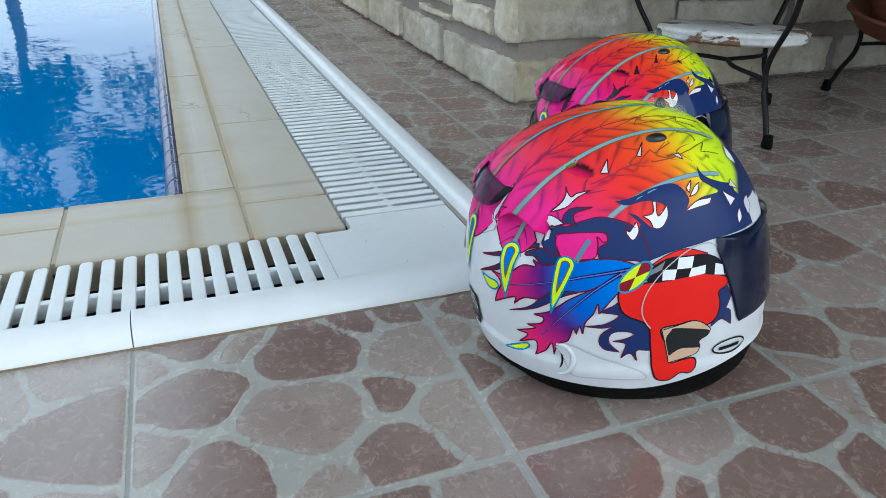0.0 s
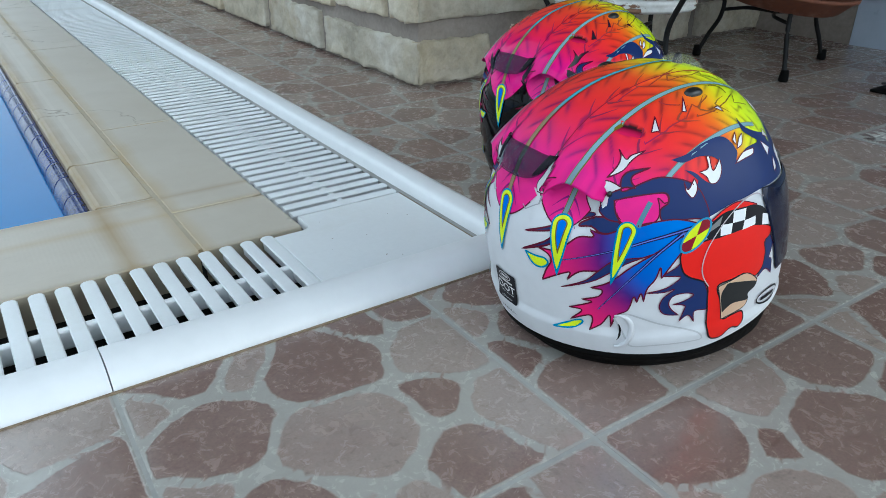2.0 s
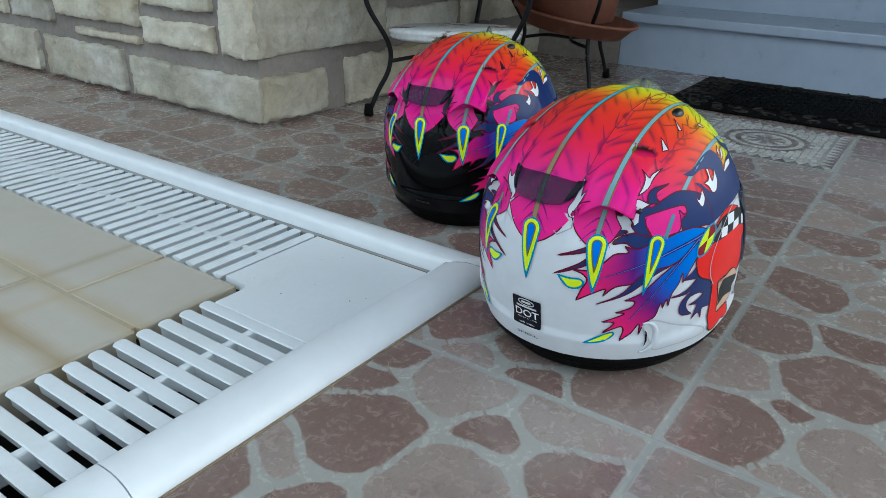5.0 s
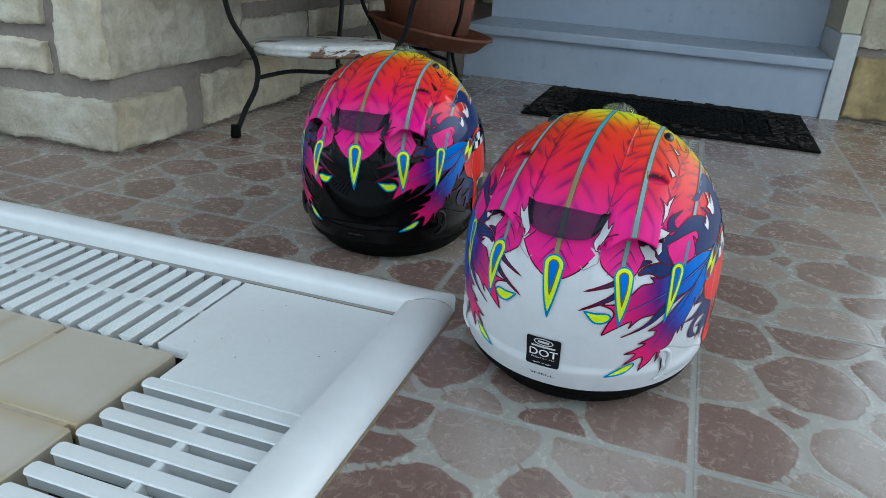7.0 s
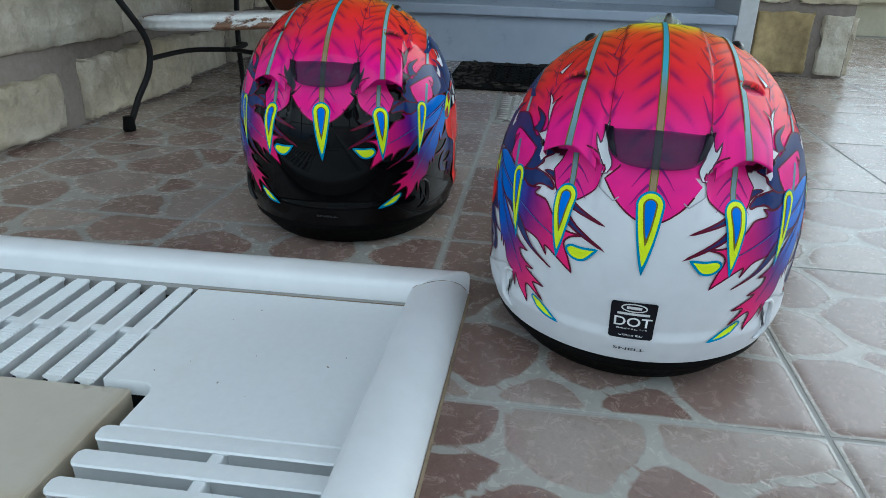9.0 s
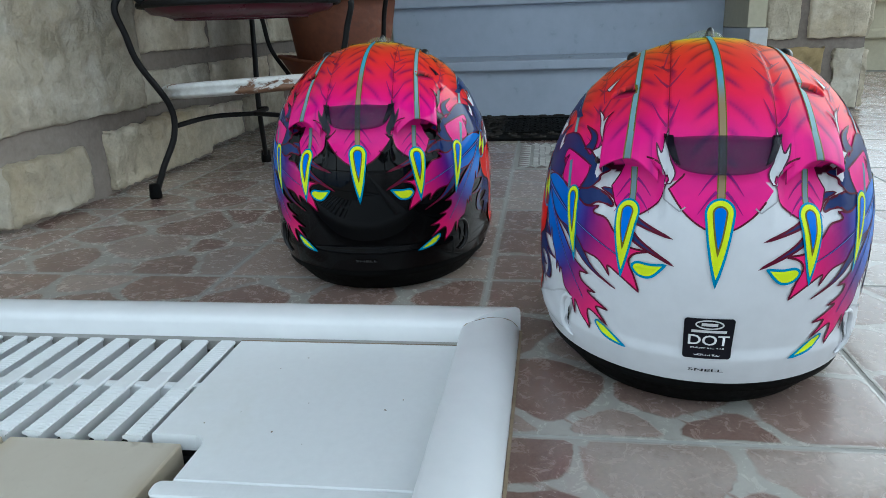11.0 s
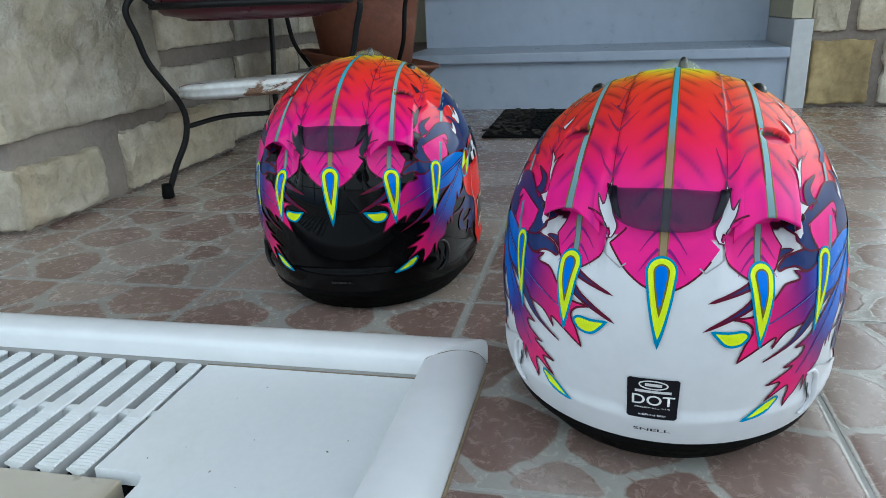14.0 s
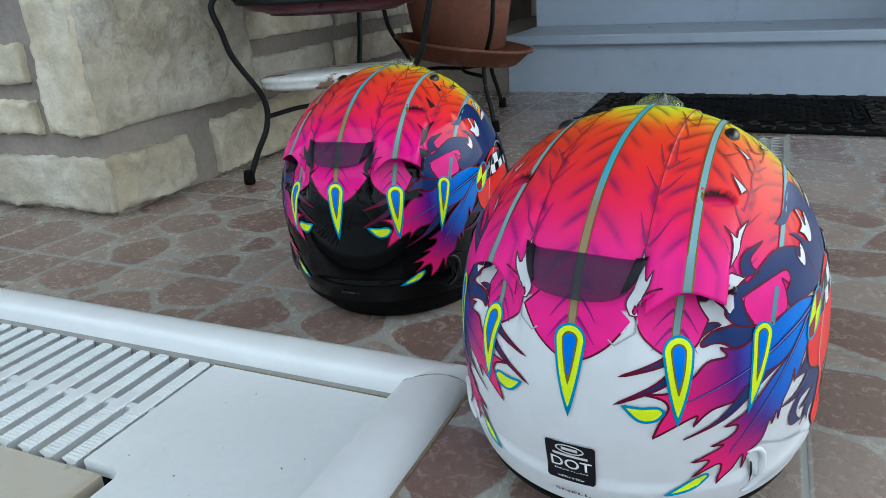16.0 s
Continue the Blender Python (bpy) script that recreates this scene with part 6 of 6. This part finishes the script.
    for l0, reach in ((11.4, 4.2), (29.8, 4.6)):
        for k in range(5 if l0 < 20 else 6):
            m0 = 37 + 10.5 * k + barbs.uniform(-2.5, 2.5)
            c = tuple(np.interp(m0, (34, 46, 60, 80, 95), v) for v in ((0.26, 0.28, 0.30, 0.32, 0.22), (0.012, 0.018, 0.030, 0.10, 0.22), (0.14, 0.09, 0.04, 0.025, 0.015)))
            for d in (1, -1):
                far = reach * barbs.uniform(0.6, 1.1) * d
                pts = [(l0 + 0.1 * d, m0 - 3.2 * abs(d)), (l0 + 0.45 * far, m0 - 0.6), (l0 + far, m0 + barbs.uniform(3.0, 5.5))]
                wide = barbs.uniform(0.55, 0.95)
                for mirror in (False, True):
                    part("feather_barb", line_mesh("feather_barb", pts, wide, 0.8, c, paint, mirror, dirs_lm, taper=True), None, ob)
    for zigzag, wide in (("13.5,57 11.9,65.6! 13.8,67.8! 10.5,79.3! 14.6,75.6! 14.1,82.3 13.6,88.3! 11.2,94.4! 13.7,93! 15.5,99.2", 0.42),
                         ("21,89.6 20.8,92.8 21.6,95.3 24.4,95.8", 0.5), ("25.2,83.3 29,75.7! 27.3,74.7! 30.7,68.2! 30.2,60.8 30.5,58! 28.5,49.6", 0.42),
                         ("31.3,73.5 32.1,81.7 29,91.7! 24,100.4! 29.3,96.8! 27.6,106.9", 0.42), ("21.2,65.4 23.4,66.2 25.7,70.3", 0.42)):
        pts = outline(zigzag, 4)
        pts = pts[:len(zigzag.split()) * 4 - 3]
        for mirror in (False, True):
            part("airbrushed_line", line_mesh("airbrushed_line", pts, wide, 0.9, zigzag_colour, paint, mirror, dirs_lm), None, ob, "dark jagged airbrushed line")
    for top, tip, w in (((0, 17.2), (0, -2.8), 6.4), ((20.6, 16.2), (21.2, -3.2), 6.4), ((40.2, 17.6), (37.0, -3.6), 6.0)):
        for mirror in ((False, True) if top[0] else (False,)):
            d = part("eye_mark", decal_mesh("eye_mark", drop_outline(top, tip, w), 6, CYAN, paint, mirror), None, ob, "lime teardrop with a blue heart")
            for n, (sc, c) in enumerate(((0.84, LIME), (0.50, OLIVE), (0.38, BLUE))):
                part("inlay", decal_mesh("inlay", drop_outline(top, tip, w, sc), 6.6 + 0.6 * n, c, paint, mirror), None, d)
    for l0 in (0.0, 19.4, -19.4):
        for m0 in (22.5, 18.5):
            for side in (1, -1):
                pts = [(l0 + side * (0.9 + 3.6 * q), m0 - 3.4 * q - 1.4 * q * q) for q in (0, 0.3, 0.6, 1.0)]
                part("feather_barb", line_mesh("feather_barb", pts, 0.7, 4.2, (0.22, 0.006, 0.17), paint, False, dirs_lm, taper=True), None, ob)
    seam_tone = tuple(c * 0.55 + 0.004 for c in lower)
    for sgn in (1, -1):
        tab = [(sgn * float(np.interp(q, (0, 1, 2, 2.4), (11.9, 11.7, 8.2, 7.0))), float(np.interp(q, (0, 1, 2, 2.4), (24.0, 17.0, 14.2, 15.2)))) for q in np.linspace(0, 2.4, 30)]
        part("spoiler_tab_seam", line_mesh("spoiler_tab_seam", tab, 0.3, 3.0, seam_tone, paint, False, dirs_lm), None, ob)
    ear = outline("11.0,33.2! 11.7,30.4 11.9,28.2 12.3,27.0! 13.3,29.4! 12.9,26.4 12.1,24.0 11.4,22.3 11.9,20.2! 10.3,20.3! 9.4,22.6 10.6,26.2 10.9,30.0")
    for mirror in (False, True):
        q = part("spark_mark", decal_mesh("spark_mark", ear, 3.4, pale, paint, mirror, 1.5, dirs_lm), None, ob, "pale pointed mark beside the spoiler")
        part("outline", line_mesh("outline", ear, 0.28, 3.8, (0.10, 0.03, 0.06), paint, mirror, dirs_lm, True), None, q)
    both_sides(ob, "leaf_mark", "leaf_a", 6, LIME, paint, "lime leaf", CYAN, 0.6)
    both_sides(ob, "leaf_mark", "leaf_b", 6, LIME, paint, "lime leaf", CYAN, 0.6)
    # moulded parts
    rows = []
    for j in range(9):
        v = j / 8
        rows.append([(l * (1.0 - 0.19 * v ** 1.4), 30.4 + 1.0 * (abs(l) / 11.7) ** 7 - v * (8.7 - 1.7 * (abs(l) / 11.7) ** 2.4), 0.0008 + 0.0042 * v ** 0.8 - 0.0022 * (abs(l) / 11.7) ** 6) for l in np.linspace(-11.7, 11.7, 41)])
    part("rear_spoiler", hood_shell(rows, 0.0006, 0.0012, M_SMOKE, "rear_spoiler"), None, ob, "smoked translucent rear spoiler")
    for s in (1, -1):
        part("spoiler_foot", hood_shell([[(s * l * (1.0 - 0.19 * v ** 1.4), 30.6 + 1.0 * (l / 11.7) ** 7 - v * (8.7 - 1.7 * (l / 11.7) ** 2.4), 0.0012 + 0.0034 * v ** 0.8 - 0.0024 * (l / 11.7) ** 6) for l in np.linspace(9.9, 12.0, 7)] for v in np.linspace(0, 0.93, 9)], 0.0006, 0.0024, M_SMOKEDARK, "spoiler_foot"), None, ob, "dark end of the spoiler")
        part("exhaust_hood", hood_mesh(s, paint, lower), None, ob, "moulded exhaust hood over its dark outlet")
        part("crown_seam", line_mesh("crown_seam", [(11.2, mm) for mm in np.linspace(31, 104, 50)], 0.2, 1, (0.26, 0.008, 0.03), paint, s < 0, dirs_lm), None, ob)
        part("vent_plug", dome(22.9 * s, 80.0, 2.2, 4.6, 0.0035, "vent_plug", M_BLACKPL), None, ob, "black oval vent plug")
        part("hood_clip", dome(29.3 * s, 28.6, 0.9, 1.2, 0.003, "hood_clip", M_BLACKPL), None, ob)
        # flat dark crescent puts the shade inside the port into the colour
        hole = [(40.6, -18.2), (41.4, -19.2), (41.9, -20.8), (41.9, -22.6), (41.4, -24.0), (40.7, -24.8), (41.1, -23.4), (41.2, -21.4), (41.0, -19.6)]
        port = part("side_port", decal_mesh("side_port", hole, 9, (0.004, 0.004, 0.005), paint, s < 0), None, ob, "side port, its shaded opening painted as a dark crescent")
        rim = on_shell(dirs_ae([s * q for q in (39.2, 41.8, 43.9, 45.0, 45.0, 44.0, 41.8, 40.0)], [-15.2, -15.4, -17.2, -19.8, -23.0, -25.6, -27.4, -27.6]), 0.0012)
        pm = tube(spline([tuple(q) for q in rim], 6), 0.0026, 8, taper=lambda t: 0.25 + 0.75 * math.sin(math.pi * t))
        part("pobarbslip", pm, plain("pobarbslip", lower, 0.42), port, "flared lip round the port", True)
        part("visor_tab", dome(28.0 * s, 150.0, 3.0, 6.0, 0.005, "visor_tab", M_BLACKPL), None, ob)
    part("top_vent", dome(0.0, 97.0, 7.5, 9.0, 0.0075, "top_vent", M_CLEAR, 28), None, ob, "clear domed top vent cover")
    part("vent_slider", dome(1.4, 93.0, 1.7, 2.4, 0.0085, "vent_slider", M_BLACKPL), None, ob)
    for mirror in (False, True):
        s = -1 if mirror else 1
        poly = outline(SHAPES["side_panel"])
        part("side_panel", decal_mesh("side_panel", poly, 5, lower, paint, mirror), None, ob, "moulded lower side panel")
        part("panel_lip", line_mesh("panel_lip", poly, 0.55, 7, tuple(min(1.0, c * 0.75 + 0.004) for c in lower), paint, mirror, closed=True), None, ob)
    if sticker:
        box_ = [(-5.2, -10.4), (4.9, -10.2), (5.4, -10.7), (5.4, -20.6), (4.9, -21.1), (-5.2, -21.2), (-5.7, -20.7), (-5.7, -10.9)]
        st = part("sticker", decal_mesh("sticker", box_, 5, INK, paint), None, ob, "black approval sticker with white lettering")
        part("lettering", text_mesh("DOT", 2.7, (-0.1, -16.3), paint, (0.75, 0.75, 0.75), 1.12), None, st)
        part("lettering", text_mesh("FMVSS No.218", 0.80, (-0.1, -18.6), paint, (0.7, 0.7, 0.7), 1.1), None, st)
        part("lettering", text_mesh("CERTIFIED", 0.78, (-0.1, -20.0), paint, (0.7, 0.7, 0.7), 1.2), None, st)
        part("sticker_bar", line_mesh("sticker_bar", [(-4.0, -13.75), (3.8, -13.7)], 0.7, 7, (0.6, 0.6, 0.6), paint), None, st)
        ov = [(-0.1 + 3.0 * math.cos(t), -11.9 + 1.1 * math.sin(t)) for t in np.linspace(0, 2 * math.pi, 25)[:-1]]
        part("sticker_oval", line_mesh("sticker_oval", ov, 0.35, 7, (0.6, 0.6, 0.6), paint, closed=True), None, st)
        part("sticker_bar", line_mesh("sticker_bar", [(-1.9, -11.9), (1.7, -11.9)], 0.8, 7, (0.6, 0.6, 0.6), paint), None, st)
    ink = INK if sticker else (0.07, 0.07, 0.07)
    part("lettering", text_mesh("SNELL", 0.85, (0.0, -24.6), paint, ink, 2.5), None, ob, "small printed lettering")
    return ob


H1 = pose(0.1729, 0.1199, 0, 0, 0, -96.0)
H2 = pose(0.387, 0.426, 0, 0, 0, -86.5)
helmet(H1, M_SATIN, (0.635, 0.645, 0.67), (0.64, 0.65, 0.68), "white satin helmet with pink, orange and yellow feather paintwork", True)
helmet(H2, M_GLOSS, (0.002, 0.002, 0.0025), (0.02, 0.02, 0.03), "glossy black helmet with pink, orange and yellow feather paintwork", False)


# ---- pieces of the pool grates and of the paving ----
near_grate = tagged(empty("gutter_grate", None), "white plastic slatted overflow grate", "grate", "pool gutter grates")
near_slat = slat_mesh(0.1625, 0.0158, 0.00004)
for k in range(150):
    p = SKEW @ Vector((-0.0808 - 0.025 * k, 0.3112, PLATE_Z))
    part("slat", near_slat, None, near_grate, m=pose(p.x, p.y, p.z, 0, 0, 90.6))
part("cross_bar", skewed(box(-3.85, 0.386, -0.020, -0.0735, 0.395, PLATE_Z - 0.0025, 0.002)), M_WHITE, near_grate)
far_grate = tagged(empty("gutter_grate", None), "white plastic slatted overflow grate", "grate", "pool gutter grates")
far_slat = slat_mesh(0.1545, 0.0156, 0.0007)
for k in range(150):
    p = SKEW @ Vector((-0.0272, 0.5185 + 0.025 * k, PLATE_Z))
    part("slat", far_slat, None, far_grate, m=pose(p.x, p.y, p.z, 0, 0, -0.6))
part("cross_bar", skewed(box(0.046, 0.507, -0.020, 0.054, 4.3, PLATE_Z - 0.0025, 0.002)), M_WHITE, far_grate)


def cut_tile(me, turn, x):
    """A tile cut along the gutter's rim."""
    bm = bmesh.new()
    bm.from_mesh(me)
    bmesh.ops.transform(bm, matrix=turn, verts=bm.verts)
    bmesh.ops.bisect_plane(bm, geom=bm.verts[:] + bm.edges[:] + bm.faces[:], plane_co=(x, 0, 0), plane_no=(1, 0.012, 0), clear_inner=True)
    return mesh_of("floor_tile", bm, list(me.materials))


rt = random.Random(11)
for i in range(-10, 10):
    for j in range(-6, 13):
        x, y = i * TILE, j * TILE
        cx, cy = x + TILE / 2, y + TILE / 2
        if cx < 0.10 and cy > 0.27 + TILE / 2:
            continue
        if (cx > 1.75 and cy > -0.35) or (cy > 1.1 and cx > 0.55) or (cx > 1.8 and cy > -0.6):
            continue
        k, r = rt.randrange(len(TILE_MESHES)), rt.randrange(4)
        k, r = {(-1, 0): (0, 0), (0, -1): (1, 0), (0, 0): (2, 0)}.get((i, j), (k, r))
        if (i, j) == (3, 0):
            continue
        turn = pose(cx, cy, 0) @ pose(0, 0, 0, 0, 0, 90 * r) @ pose(-TILE / 2, -TILE / 2, 0)
        if i == 0 and j > 0:
            part("floor_tile", cut_tile(TILE_MESHES[k], turn, GUT_X - 0.015 - 0.012 * (cy - 0.3)), None, floor)
            continue
        part("floor_tile", TILE_MESHES[k], None, floor, m=turn)
